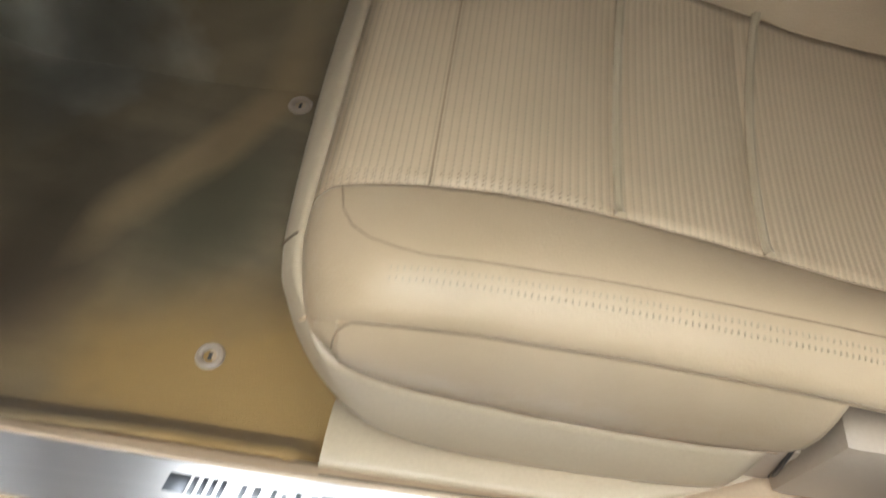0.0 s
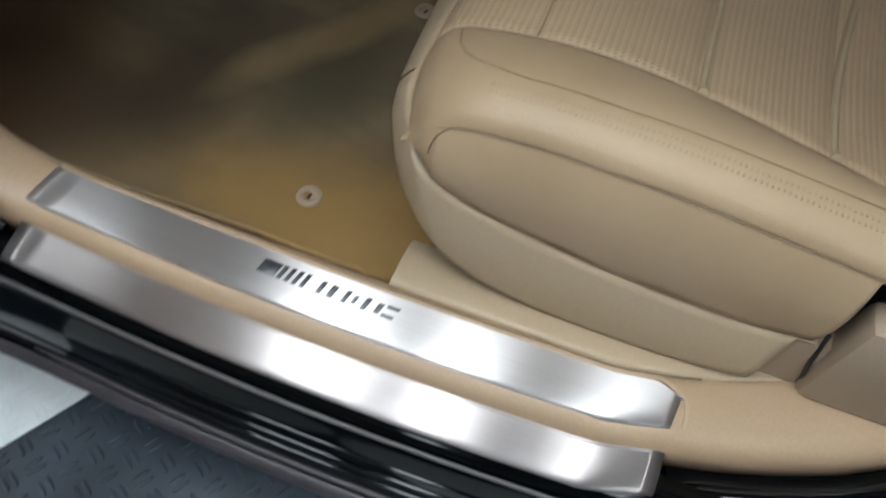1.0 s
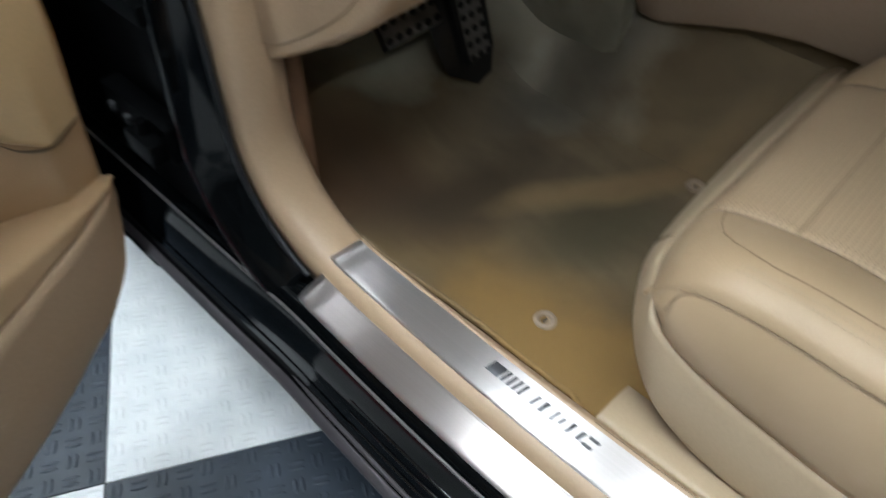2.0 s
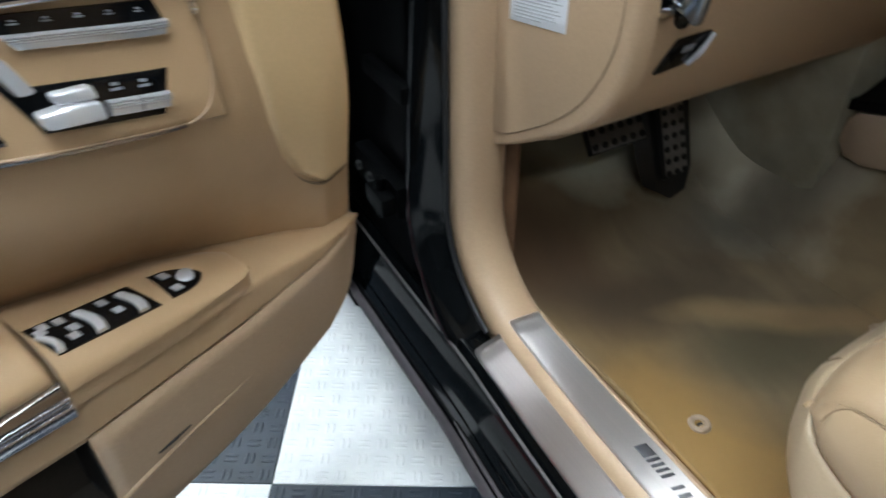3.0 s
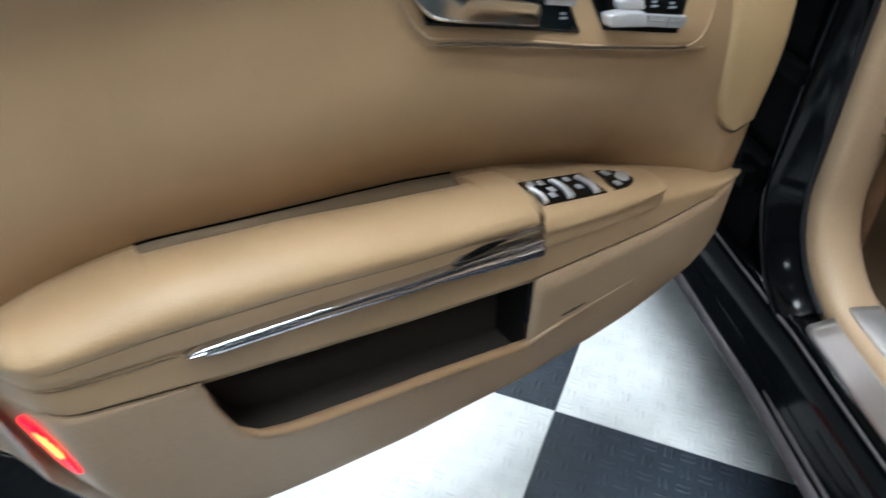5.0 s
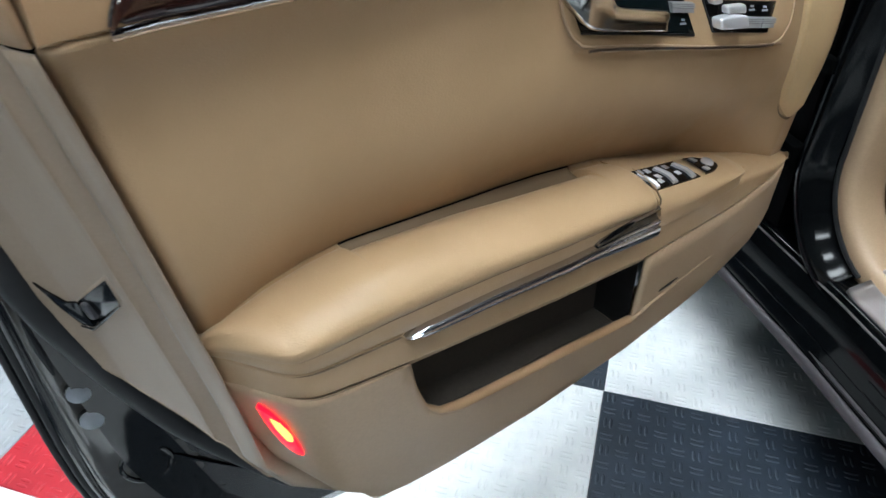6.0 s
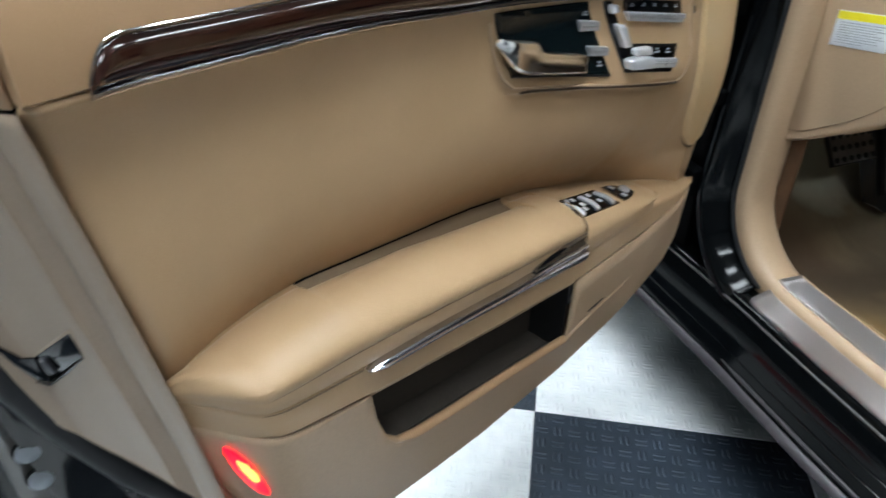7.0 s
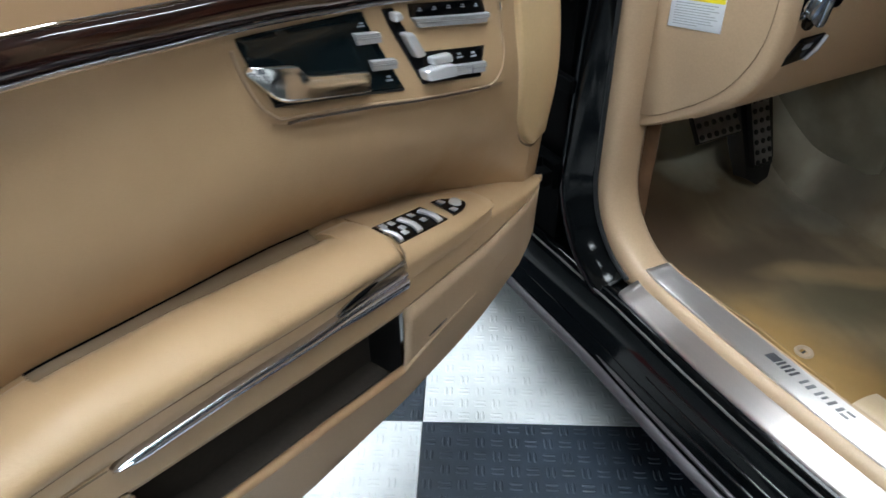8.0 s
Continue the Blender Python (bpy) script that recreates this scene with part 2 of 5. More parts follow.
M_YELLOW = plain("yellow_label", (0.80, 0.68, 0.02), 0.5, speck=0.05)
M_INK = plain("grey_print", (0.40, 0.41, 0.44), 0.6)
M_RED_LENS = glow("red_lens_lit", (1.0, 0.0, 0.008), 4.8, (0.5, 0.01, 0.015))
M_RED_CORE = glow("lamp_core_lit", (1.0, 0.46, 0.09), 2.6, (0.5, 0.05, 0.01))
M_TILE_WHITE = tile_material("white_tile", (0.86, 0.88, 0.89), (0.72, 0.75, 0.77), 0.22)
M_TILE_BLACK = tile_material("black_tile", (0.036, 0.050, 0.072), (0.022, 0.032, 0.046), 0.36)
M_TILE_GREY = tile_material("grey_tile", (0.40, 0.42, 0.44), (0.32, 0.34, 0.36), 0.35)
M_TILE_RED = tile_material("red_tile", (0.60, 0.035, 0.05), (0.45, 0.025, 0.04), 0.32)
M_WALL = plain("wall_paint", (0.17, 0.19, 0.20), 0.7, speck=0.06, scale=3.0)
M_CEILING = plain("ceiling_paint", (0.27, 0.28, 0.28), 0.8, speck=0.05, scale=3.0)
M_LAMP = glow("lamp_diffuser", (0.84, 0.94, 1.0), LAMP_POWER)
M_HEAD = plain("headlining_cloth", (0.42, 0.36, 0.28), 0.9, speck=0.1, scale=200.0)


# ---- mesh helpers ----
def lerp(table, x):
    """Smooth reading of a short table of (x, value)."""
    if x <= table[0][0]:
        return table[0][1]
    for (a, p), (b, q) in zip(table, table[1:]):
        if x <= b:
            return p + (q - p) * (x - a) / (b - a)
    return table[-1][1]


def steps(a, b, n):
    return [a + (b - a) * i / n for i in range(n + 1)]


def part(name, bm, mat, parent=None, label="", sharp=40):
    bmesh.ops.recalc_face_normals(bm, faces=bm.faces)
    for f in bm.faces:
        f.smooth = True
    for e in bm.edges:
        if len(e.link_faces) == 2 and e.calc_face_angle(0) > radians(sharp):
            e.smooth = False
    me = bpy.data.meshes.new(name)
    bm.to_mesh(me)
    bm.free()
    me.materials.append(mat)
    ob = new(name, me)
    if parent:
        ob.parent = parent
    if label:
        tagged(ob, label)
    return ob


def thick(ob, depth, face=None):
    """Give a shell its thickness, inwards; face: the way its visible side looks."""
    s = ob.modifiers.new("thickness", "SOLIDIFY")
    s.thickness, s.offset = depth, -1
    if face and sum(f.normal.dot(Vector(face)) for f in ob.data.polygons) < 0:
        s.offset = 1
    return ob


def root(name, label, category, at=(0, 0, 0), turn=0, group="", kind=""):
    ob = new(name)
    ob.matrix_basis = pose(*at, 0, 0, turn)
    return tagged(ob, label, category, group, kind)


def sheet(rows, bm=None, closed=False, caps=False):
    """A skin over rows of points; closed: each row is a ring; caps: fill both ends."""
    bm = bm or bmesh.new()
    vs = [[bm.verts.new(p) for p in row] for row in rows]
    n = len(rows[0])
    for a, b in zip(vs, vs[1:]):
        for i in range(n if closed else n - 1):
            j = (i + 1) % n
            bm.faces.new((a[i], a[j], b[j], b[i]))
    if caps:
        bm.faces.new(vs[0][::-1])
        bm.faces.new(vs[-1])
    return bm


def tube(path, radius, sides=8, bm=None, flat=1.0):
    """A round bar along a path; radius may be a number or one for each point."""
    pts = [Vector(p) for p in path]
    rows = []
    up = Vector((0.13, 0.21, 0.97))
    for i, p in enumerate(pts):
        d = (pts[min(i + 1, len(pts) - 1)] - pts[max(i - 1, 0)]).normalized()
        s = d.cross(up).normalized()
        v = s.cross(d)
        r = radius[i] if isinstance(radius, (list, tuple)) else radius
        rows.append([p + (s * math.cos(a) + v * math.sin(a) * flat) * r for a in (2 * math.pi * k / sides for k in range(sides))])
    return sheet(rows, bm, True, True)


def curve(points, n=5):
    """A smooth run through a few points of any dimension."""
    pts = [Vector(q) for q in points]
    out = []
    for i in range(len(pts) - 1):
        a, b, c, d = pts[max(i - 1, 0)], pts[i], pts[i + 1], pts[min(i + 2, len(pts) - 1)]
        for k in range(n):
            t = k / n
            out.append(0.5 * (2 * b + (c - a) * t + (2 * a - 5 * b + 4 * c - d) * t * t + (3 * b - a - 3 * c + d) * t ** 3))
    return out + [pts[-1]]


def patch(corners, place, low, high, na=12, nb=6, bevel=0.0012, bm=None):
    """A thin plate that follows a curved surface: four corners, in turn."""
    p, q, r, s = (Vector(c) for c in corners)

    def at(a, b, h):
        m = (p * (1 - a) + q * a) * (1 - b) + (s * (1 - a) + r * a) * b
        return place(m[0], m[1], h)

    bm = bm or bmesh.new()
    la = [0, 0.02] + [k / na for k in range(1, na)] + [0.98, 1]
    lb = [0, 0.04] + [k / nb for k in range(1, nb)] + [0.96, 1]
    top = [[at(a, b, high - (bevel if a in (0, 1) or b in (0, 1) else 0)) for b in lb] for a in la]
    sheet(top, bm)
    rim = [(a, 0) for a in la] + [(1, b) for b in lb[1:]] + [(a, 1) for a in la[::-1][1:]] + [(0, b) for b in lb[::-1][1:-1]]
    sheet([[at(a, b, low) for a, b in rim], [at(a, b, high - bevel) for a, b in rim]], bm, True)
    bmesh.ops.remove_doubles(bm, verts=bm.verts, dist=1e-6)
    return bm


def rounded(points, radius, n=4):
    """Round the corners of a flat outline."""
    out = []
    m = len(points)
    for i in range(m):
        p, a, b = (Vector(points[k % m]) for k in (i, i - 1, i + 1))
        r = min(radius, (a - p).length * 0.45, (b - p).length * 0.45)
        s, e = p + (a - p).normalized() * r, p + (b - p).normalized() * r
        for k in range(n + 1):
            t = k / n
            out.append(s * (1 - t) ** 2 + p * 2 * t * (1 - t) + e * t * t)
    return out


def slab(outline, place, low, high, bevel=0.0012, bm=None):
    """A plate: a flat outline set on a surface by place(a, b, height), from low to high with an eased rim."""
    c = sum((Vector(p) for p in outline), Vector((0, 0))) / len(outline)

    def ring(shrink, h):
        out = []
        for p in outline:
            p = Vector(p)
            d = c - p
            p = p + d.normalized() * min(shrink, d.length * 0.5)
            out.append(place(p[0], p[1], h))
        return out

    rows = [ring(0, low), ring(0, high - bevel), ring(bevel * 0.4, high - bevel * 0.3), ring(bevel * 1.2, high)]
    return sheet(rows, bm, True, True)


def block(x0, x1, y0, y1, z0, z1, bevel=0.004, bm=None, segments=2):
    mine = bmesh.new()
    bmesh.ops.create_cube(mine, size=1)
    for v in mine.verts:
        v.co = Vector(((x0 + x1) / 2 + v.co.x * (x1 - x0), (y0 + y1) / 2 + v.co.y * (y1 - y0), (z0 + z1) / 2 + v.co.z * (z1 - z0)))
    if bevel:
        bmesh.ops.bevel(mine, geom=mine.edges[:] + mine.verts[:], offset=bevel, segments=segments, affect="EDGES", profile=0.6)
    if bm is None:
        return mine
    me = bpy.data.meshes.new("tmp")
    mine.to_mesh(me)
    mine.free()
    bm.from_mesh(me)
    bpy.data.meshes.remove(me)
    return bm


def disc(centre, normal, radius, depth, sides=20, dome=0.0, bm=None):
    """A round boss with an eased rim, standing along normal."""
    n = Vector(normal).normalized()
    a = n.orthogonal().normalized()
    b = n.cross(a)
    rows = []
    for r, h in ((1, 0), (1, depth * 0.7), (0.93, depth * 0.92), (0.8, depth), (0.45, depth + dome * 0.7), (0.05, depth + dome)):
        rows.append([Vector(centre) + n * h + (a * math.cos(t) + b * math.sin(t)) * radius * r for t in (2 * math.pi * k / sides for k in range(sides))])
    return sheet(rows, bm, True, True)


def ringbm(centre, normal, radius, tube_r, sides=24, bm=None):
    n = Vector(normal).normalized()
    a = n.orthogonal().normalized()
    b = n.cross(a)
    rows = []
    for k in range(sides + 1):
        t = 2 * math.pi * k / sides
        o = a * math.cos(t) + b * math.sin(t)
        rows.append([Vector(centre) + o * radius + (o * math.cos(s) + n * math.sin(s)) * tube_r for s in (2 * math.pi * j / 8 for j in range(8))])
    return sheet(rows, bm, True)


# ---- the room ----
TILE, TURN, CORNER = 0.56, 59.77, Vector((-0.455, -0.375, 0))
ground = new("floor", None)
ground.matrix_basis = Matrix.Translation(CORNER) @ pose(0, 0, 0, 0, 0, TURN)
tagged(ground, "checkered black and white garage floor with raised tread bars", "floor", kind="structure")


def tile_mesh(name, mat, bars, tall=0.0021):
    bm = bmesh.new()
    h = TILE / 2 - 0.0007
    sheet([[(s * a, t * a, z) for s, t in ((-1, -1), (1, -1), (1, 1), (-1, 1))] for a, z in ((h, -0.012), (h, -0.0012), (h - 0.0012, 0.0))], bm, True, True)
    if bars:
        n = 16
        p = TILE / n
        long, wide = 0.0142, 0.0034
        ring = ((-1, 0), (-0.72, -0.75), (-0.3, -1), (0.3, -1), (0.72, -0.75), (1, 0), (0.72, 0.75), (0.3, 1), (-0.3, 1), (-0.72, 0.75))
        for i in range(n):
            for j in range(n):
                cx, cy = (i + 0.5) * p - TILE / 2, (j + 0.5) * p - TILE / 2
                flip = (i + j) % 2
                for o in (-0.0058, 0.0058):
                    loops = []
                    for k, z in ((1.0, 0.0001), (0.80, tall * 0.7), (0.45, tall)):
                        loop = []
                        for a, b in ring:
                            a, b = a * long * (0.35 + 0.65 * k if k < 1 else 1), b * wide * k + o
                            a, b = (b, a) if flip else (a, b)
                            loop.append(bm.verts.new((cx + a, cy + b, z)))
                        loops.append(loop)
                    for low, high in zip(loops, loops[1:]):
                        for k in range(10):
                            bm.faces.new((low[k], low[(k + 1) % 10], high[(k + 1) % 10], high[k])).smooth = True
                    bm.faces.new(loops[-1]).smooth = True
    bmesh.ops.recalc_face_normals(bm, faces=bm.faces)
    me = bpy.data.meshes.new(name)
    bm.to_mesh(me)
    bm.free()
    me.materials.append(mat)
    return me


part("subfloor", block(-5.2, 5.2, -5.2, 5.2, -0.10, -0.013, 0.0), M_RUBBER, ground)

ceiling_bm = block(-4.6, 5.0, -5.4, 4.2, 3.0, 3.1, 0.0)
tagged(part("ceiling", ceiling_bm, M_CEILING), "plain grey garage ceiling", "ceiling", kind="structure")
for nm, b in (("wall_front", (-4.7, -4.6, -5.4, 4.2)), ("wall_rear", (5.0, 5.1, -5.4, 4.2)), ("wall_side", (-4.6, 5.0, -5.5, -5.4)), ("wall_far", (-4.6, 5.0, 4.2, 4.3))):
    tagged(part(nm, block(*b, -0.1, 3.1, 0.0), M_WALL), "plain grey painted garage wall", "wall", kind="structure")


def ceiling_lamp(wide, label):
    r = root("ceiling_light", label, "ceiling light", (0, 0, 3.0), group="garage ceiling lights")
    part("housing", block(-wide / 2 - 0.03, wide / 2 + 0.03, -0.75, 0.75, -0.045, -0.001, 0.006), M_CEILING, r)
    part("diffuser", block(-wide / 2, wide / 2, -0.72, 0.72, -0.062, -0.046, 0.004), M_LAMP, r, "glowing white diffuser")
    return r


panel_lamp = ceiling_lamp(0.44, "wide white LED panel lit on the ceiling")
panel_lamp.matrix_basis = pose(-0.52, -0.65, 3.0)
batten = ceiling_lamp(0.24, "narrow white LED batten lit on the ceiling")
batten.matrix_basis = pose(0.12, -0.65, 3.0)
# Only (0.87, -0.65) is read from reflections; the rest are added, unseen fill.
for x, y in ((0.87, -0.65), (2.1, -1.25), (-1.9, -1.3), (0.12, -2.8), (-2.6, -0.65), (-2.6, 2.6), (1.75, 2.6)):
    copy_thing(batten, pose(x, y, 3.0))

# ---- the car body ----
car = root("car", "black saloon car with beige cabin and open driver door", "car", (0, 0, 0))


def bow(x, across=-0.03):
    """The sill's outer side bows out a little towards its middle; the rear swings in."""
    y = -0.012 * math.sin(math.pi * min(max((x + 0.25) / 0.68, 0), 1)) * min(1, max(0, (0.027 - across) / 0.05))
    if x > 0.36:
        y += 0.75 * (x - 0.36) ** 2 + 0.16 * (x - 0.36)
    return y


# doorway line: along the sill, then up the front pillar
def doorway(k):
    """A point (x, z) and its outward direction on the doorway line at k metres from the rear end."""
    x0, xa, r, za = 0.80, -0.215, 0.145, 0.407
    flat = x0 - xa
    if k <= flat:
        return x0 - k, za, 0.0, 1.0
    a = (k - flat) / r
    top = radians(90)
    if a <= top:
        return xa - r * math.sin(a), za + r * (1 - math.cos(a)), math.sin(a), math.cos(a)
    e = (k - flat) - r * top
    return xa - r * math.sin(top) - e * math.cos(top), za + r * (1 - math.cos(top)) + e * math.sin(top), math.sin(top), math.cos(top)


KS = sorted(set(steps(0, 0.99, 30) + steps(0.99, 1.24, 40) + steps(1.22, 1.75, 8)))


def along_doorway(profile, ks=KS):
    """Sweep (y, height) round the doorway line."""
    rows = []
    for k in ks:
        x, z, nx, nz = doorway(k)
        grow = 1 + 0.35 * max(0, min(1, (x - 0.40) / 0.2))
        rows.append([Vector((x + nx * h, bow(x, y) + y * (grow if y > -0.06 else 1), z + nz * h)) for y, h in profile])
    return rows


trim = along_doorway([(0.046, -0.10), (0.043, -0.020), (0.036, -0.006), (0.026, -0.001), (0.0, 0.0), (-0.018, -0.0015), (-0.0270, -0.005), (-0.0335, -0.012), (-0.0372, -0.022), (-0.0375, -0.06)])
thick(part("sill_trim", sheet(trim), M_TRIM, car, "moulded beige sill and pillar trim"), 0.004)


def sill_rise(x):
    """How far the doorway line has risen at x where it turns up the pillar."""
    return 0.145 * (1 - math.cos(math.asin(min(0.95, max(0, -0.215 - x) / 0.145))))


def sill_strip(x0, x1, profile, n=40, chamfer=0.0):
    rows = []
    for i in range(n + 1):
        x = x0 + (x1 - x0) * i / n
        rows.append([Vector((x + chamfer * max(0, y + 0.02) / 0.06, bow(x, y) + y, 0.407 + h + sill_rise(x))) for y, h in profile])
    return rows


plate_profile = [(0.0270, 0.0015), (0.0262, 0.0045), (0.02, 0.0046), (0.008, 0.0040), (-0.006, 0.0032), (-0.0165, 0.0022), (-0.0178, 0.0017), (-0.0192, -0.0002), (-0.0196, -0.0045)]


def cut_corner(rows, x0=0.398, x1=0.424):
    """Chamfer the inner rear corner of the plate."""
    for row in rows:
        for v in row:
            base = bow(v.x, 0.0)
            over = max(0.0, min(1.0, (v.x - x0) / (x1 - x0)))
            v.y = min(v.y, base + 0.027 - 0.017 * over)
    return rows


pl = part("inner_sill_plate", sheet(cut_corner(sill_strip(-0.252, 0.419, plate_profile, 70, 0.008))), M_ALU, car, "brushed aluminium sill plate")
thick(lay_across(pl), 0.0015)
edge_line = [(x, 0.0302) for x in steps(-0.245, 0.402, 40)] + [(0.410, 0.0255), (0.424, 0.0145), (0.4305, 0.0090), (0.4325, 0.002), (0.4330, -0.010), (0.4325, -0.021)]
rows = []
for (x, y), (x2, y2) in zip(edge_line, edge_line[1:] + [(0.4320, -0.023)]):
    d = Vector((x2 - x, y2 - y, 0)).normalized()
    n = Vector((-d.y, d.x, 0))
    z = 0.407 + sill_rise(x) + lerp([(-0.03, -0.0055), (-0.012, -0.0005), (0.03, 0.0015)], y)
    rows.append([Vector((x, bow(x, 0.0) + y, z)) + n * a + Vector((0, 0, h)) for a, h in ((-0.0030, -0.002), (-0.0028, 0.0016), (-0.001, 0.0026), (0.0015, 0.0024), (0.0035, -0.003))])
part("plate_surround", sheet(rows), M_TRIM, car, "raised beige rim round the sill plate")

# dark bar drawn for the shadow line beside the plate rim
part("plate_gap_shadow", tube([Vector((x, bow(x, 0.0) + 0.0345, 0.4055)) for x in steps(0.126, 0.44, 30)], 0.0013, 6), M_SEAM, car)

# raised badge on the inner plate: a dark block, four slanted bars, three plain blocks
def on_plate(x, y, h):
    return Vector((x, bow(x, y) + y, 0.407 + lerp([(-0.0165, 0.0022), (-0.006, 0.0032), (0.008, 0.0040), (0.02, 0.0046)], y) + h))


def slant(x, w, lo, hi):
    """A leaning block of the badge."""
    return [(x, lo), (x + 0.30 * (hi - lo), hi), (x + w + 0.30 * (hi - lo), hi), (x + w, lo)]


badge = part("badge", slab(slant(-0.0015, 0.0185, 0.0010, 0.0135), on_plate, 0.0002, 0.0012, 0.0002), M_BADGE, car, "small raised model badge")
for i in range(4):
    part("badge_bar", slab(slant(0.0200 + i * 0.0082, 0.0040, 0.0010, 0.0135), on_plate, 0.0002, 0.0014, 0.0002), M_BADGE, badge)
for x, w, lo, hi in ((0.062, 0.0045, 0.001, 0.0125), (0.073, 0.006, 0.001, 0.0125), (0.0885, 0.0045, 0.001, 0.0125), (0.0985, 0.004, 0.003, 0.0105), (0.109, 0.005, 0.001, 0.0125), (0.1225, 0.0055, 0.002, 0.0115), (0.1305, 0.0125, 0.001, 0.0040), (0.1335, 0.0125, 0.0095, 0.0125)):
    part("badge_block", slab(slant(x, w, lo, hi), on_plate, 0.0002, 0.0010, 0.0002), M_LETTER, badge)

low_profile = [(-0.0360, -0.0165), (-0.0375, -0.0185), (-0.056, -0.0225), (-0.070, -0.0268), (-0.0735, -0.0283), (-0.0752, -0.031), (-0.0757, -0.037)]
pl2 = part("outer_sill_plate", sheet(sill_strip(-0.253, 0.424, low_profile, 50, 0.0)), M_ALU_LOW, car, "brushed steel entry strip")
thick(lay_across(pl2), 0.0015)

# painted rocker: gloss black, with rubber lips and a grey skirt edge below
rocker = [(-0.041, -0.030), (-0.078, -0.036), (-0.084, -0.042), (-0.0865, -0.047), (-0.0890, -0.044), (-0.0915, -0.047), (-0.0945, -0.056), (-0.1010, -0.070), (-0.1060, -0.087), (-0.1090, -0.104), (-0.1105, -0.121),
          (-0.1110, -0.1235), (-0.1122, -0.1235), (-0.1128, -0.126), (-0.1142, -0.143), (-0.1170, -0.156), (-0.1195, -0.164)]


def long_strip(profile, x0=-1.35, x1=1.35, n=60, base=0.407):
    return [[Vector((x, (bow(x) if x < 0.36 else 0.0) + y, base + h)) for y, h in profile] for x in steps(x0, x1, n)]


thick(part("rocker", sheet(long_strip(rocker)), M_ROCKER, car, "gloss black painted rocker"), 0.003)
skirt = [(-0.1195, -0.158), (-0.1225, -0.1585), (-0.1285, -0.1625), (-0.1318, -0.169), (-0.1312, -0.1735), (-0.127, -0.1755), (-0.10, -0.172), (0.10, -0.170)]
thick(part("side_skirt", sheet(long_strip(skirt)), M_SKIRT, car, "matt grey-black plastic skirt edge"), 0.003)
part("sill_seal", tube([Vector((x, bow(x) - 0.0900, 0.407 - 0.0440)) for x in steps(-0.9, 1.0, 60)], 0.0021), M_GREY_LIP, car, "grey rubber lip along the sill")
part("skirt_ridge", tube([Vector((x, (bow(x) if x < 0.36 else 0.0) - 0.1168, 0.407 - 0.1475)) for x in steps(-0.24, 1.3, 60)], [0.0008, 0.0018] + [0.0034] * 59, 10), M_SKIRT, car, "grey ridge above the skirt edge")
for ry, rh in ((-0.1030, -0.078), (-0.1080, -0.098), (-0.1110, -0.122)):
    path = [Vector((x, (bow(x) if x < 0.36 else 0.0) + ry, 0.407 + rh)) for x in steps(-0.12, 1.1, 50)]
    part("rocker_rib", tube(path, [0.0012] * 3 + [0.0026] * 48, 12), M_BLACK_PAINT, car, "gloss black rib")

# gloss black pillar flange round the doorway, then the hinge pillar behind it
flange = along_doorway([(-0.040, -0.034), (-0.0425, -0.031), (-0.0455, -0.034), (-0.066, -0.0455), (-0.089, -0.0585), (-0.0930, -0.064), (-0.0920, -0.075), (-0.078, -0.082), (-0.055, -0.082)], [k for k in KS if k > 1.06])
for row in flange:
    for v in row:
        base = -0.046 + bow(v.x, -0.046)
        v.y = base + (v.y - base) * lerp([(0.52, 1.0), (0.70, 0.75), (0.90, 0.42)], v.z)
thick(part("pillar_flange", sheet(flange), M_PILLAR, car, "gloss black painted pillar flange", 85), 0.003)
part("pillar_seal", tube([r[0] for r in along_doorway([(-0.0485, -0.0225)], [k for k in KS if k > 1.055])], 0.0042), M_RUBBER, car, "black rubber door seal")
rear_flange = along_doorway([(-0.040, -0.045), (-0.058, -0.052), (-0.085, -0.058), (-0.10, -0.068), (-0.10, -0.12)], [k for k in KS if k < 0.375])
thick(part("rear_flange", sheet(rear_flange), M_BLACK_PAINT, car), 0.003)
part("hinge_pillar", block(-0.98, -0.455, -0.070, 0.0, 0.17, 1.25, 0.012), M_DARK, car, "black hinge pillar")
for hz in (0.50, 0.845):
    hb = block(-0.60, -0.44, -0.100, -0.071, hz, hz + 0.055, 0.006)
    block(-0.50, -0.44, -0.125, -0.100, hz + 0.012, hz + 0.043, 0.005, hb)
    hinge = part("hinge", hb, M_DARK, car, "black painted door hinge")
    pin = disc((-0.475, -0.110, hz - 0.006), (0, 0, 1), 0.009, 0.067, 14)
    part("pin", pin, M_DARK, hinge)
    for bx in (-0.575, -0.535):
        part("bolt", disc((bx, -0.100, hz + 0.027), (0, -1, 0), 0.008, 0.007, 6), M_BLACK_PLASTIC, hinge)
fender = [[Vector((x, y, z)) for y, z in ((-0.02, 0.20), (-0.125, 0.20), (-0.150, 0.30), (-0.160, 0.60), (-0.150, 0.90), (-0.120, 1.02), (-0.02, 1.06))] for x in (-1.5, -1.0, -0.70, -0.615, -0.605)]
thick(part("front_fender", sheet(fender), M_DARK, car, "gloss black front fender"), 0.004)
part("inner_fender", block(-1.02, -0.90, -0.150, -0.02, 0.19, 1.05, 0.01), M_DARK, car, "black inner fender wall")
part("door_check", block(-0.56, -0.43, -0.090, -0.071, 0.69, 0.715, 0.004), M_DARK, car)

# cabin shell: closes the car round the view
shell = bmesh.new()
block(-0.9, 1.3, 0.05, 1.50, 1.34, 1.38, 0.01, shell)
part("roof", shell, M_HEAD, car, "car roof with pale headlining")
part("far_side", block(-1.0, 1.3, 1.46, 1.52, 0.2, 1.36, 0.01), M_TRIM, car, "beige passenger side lining")
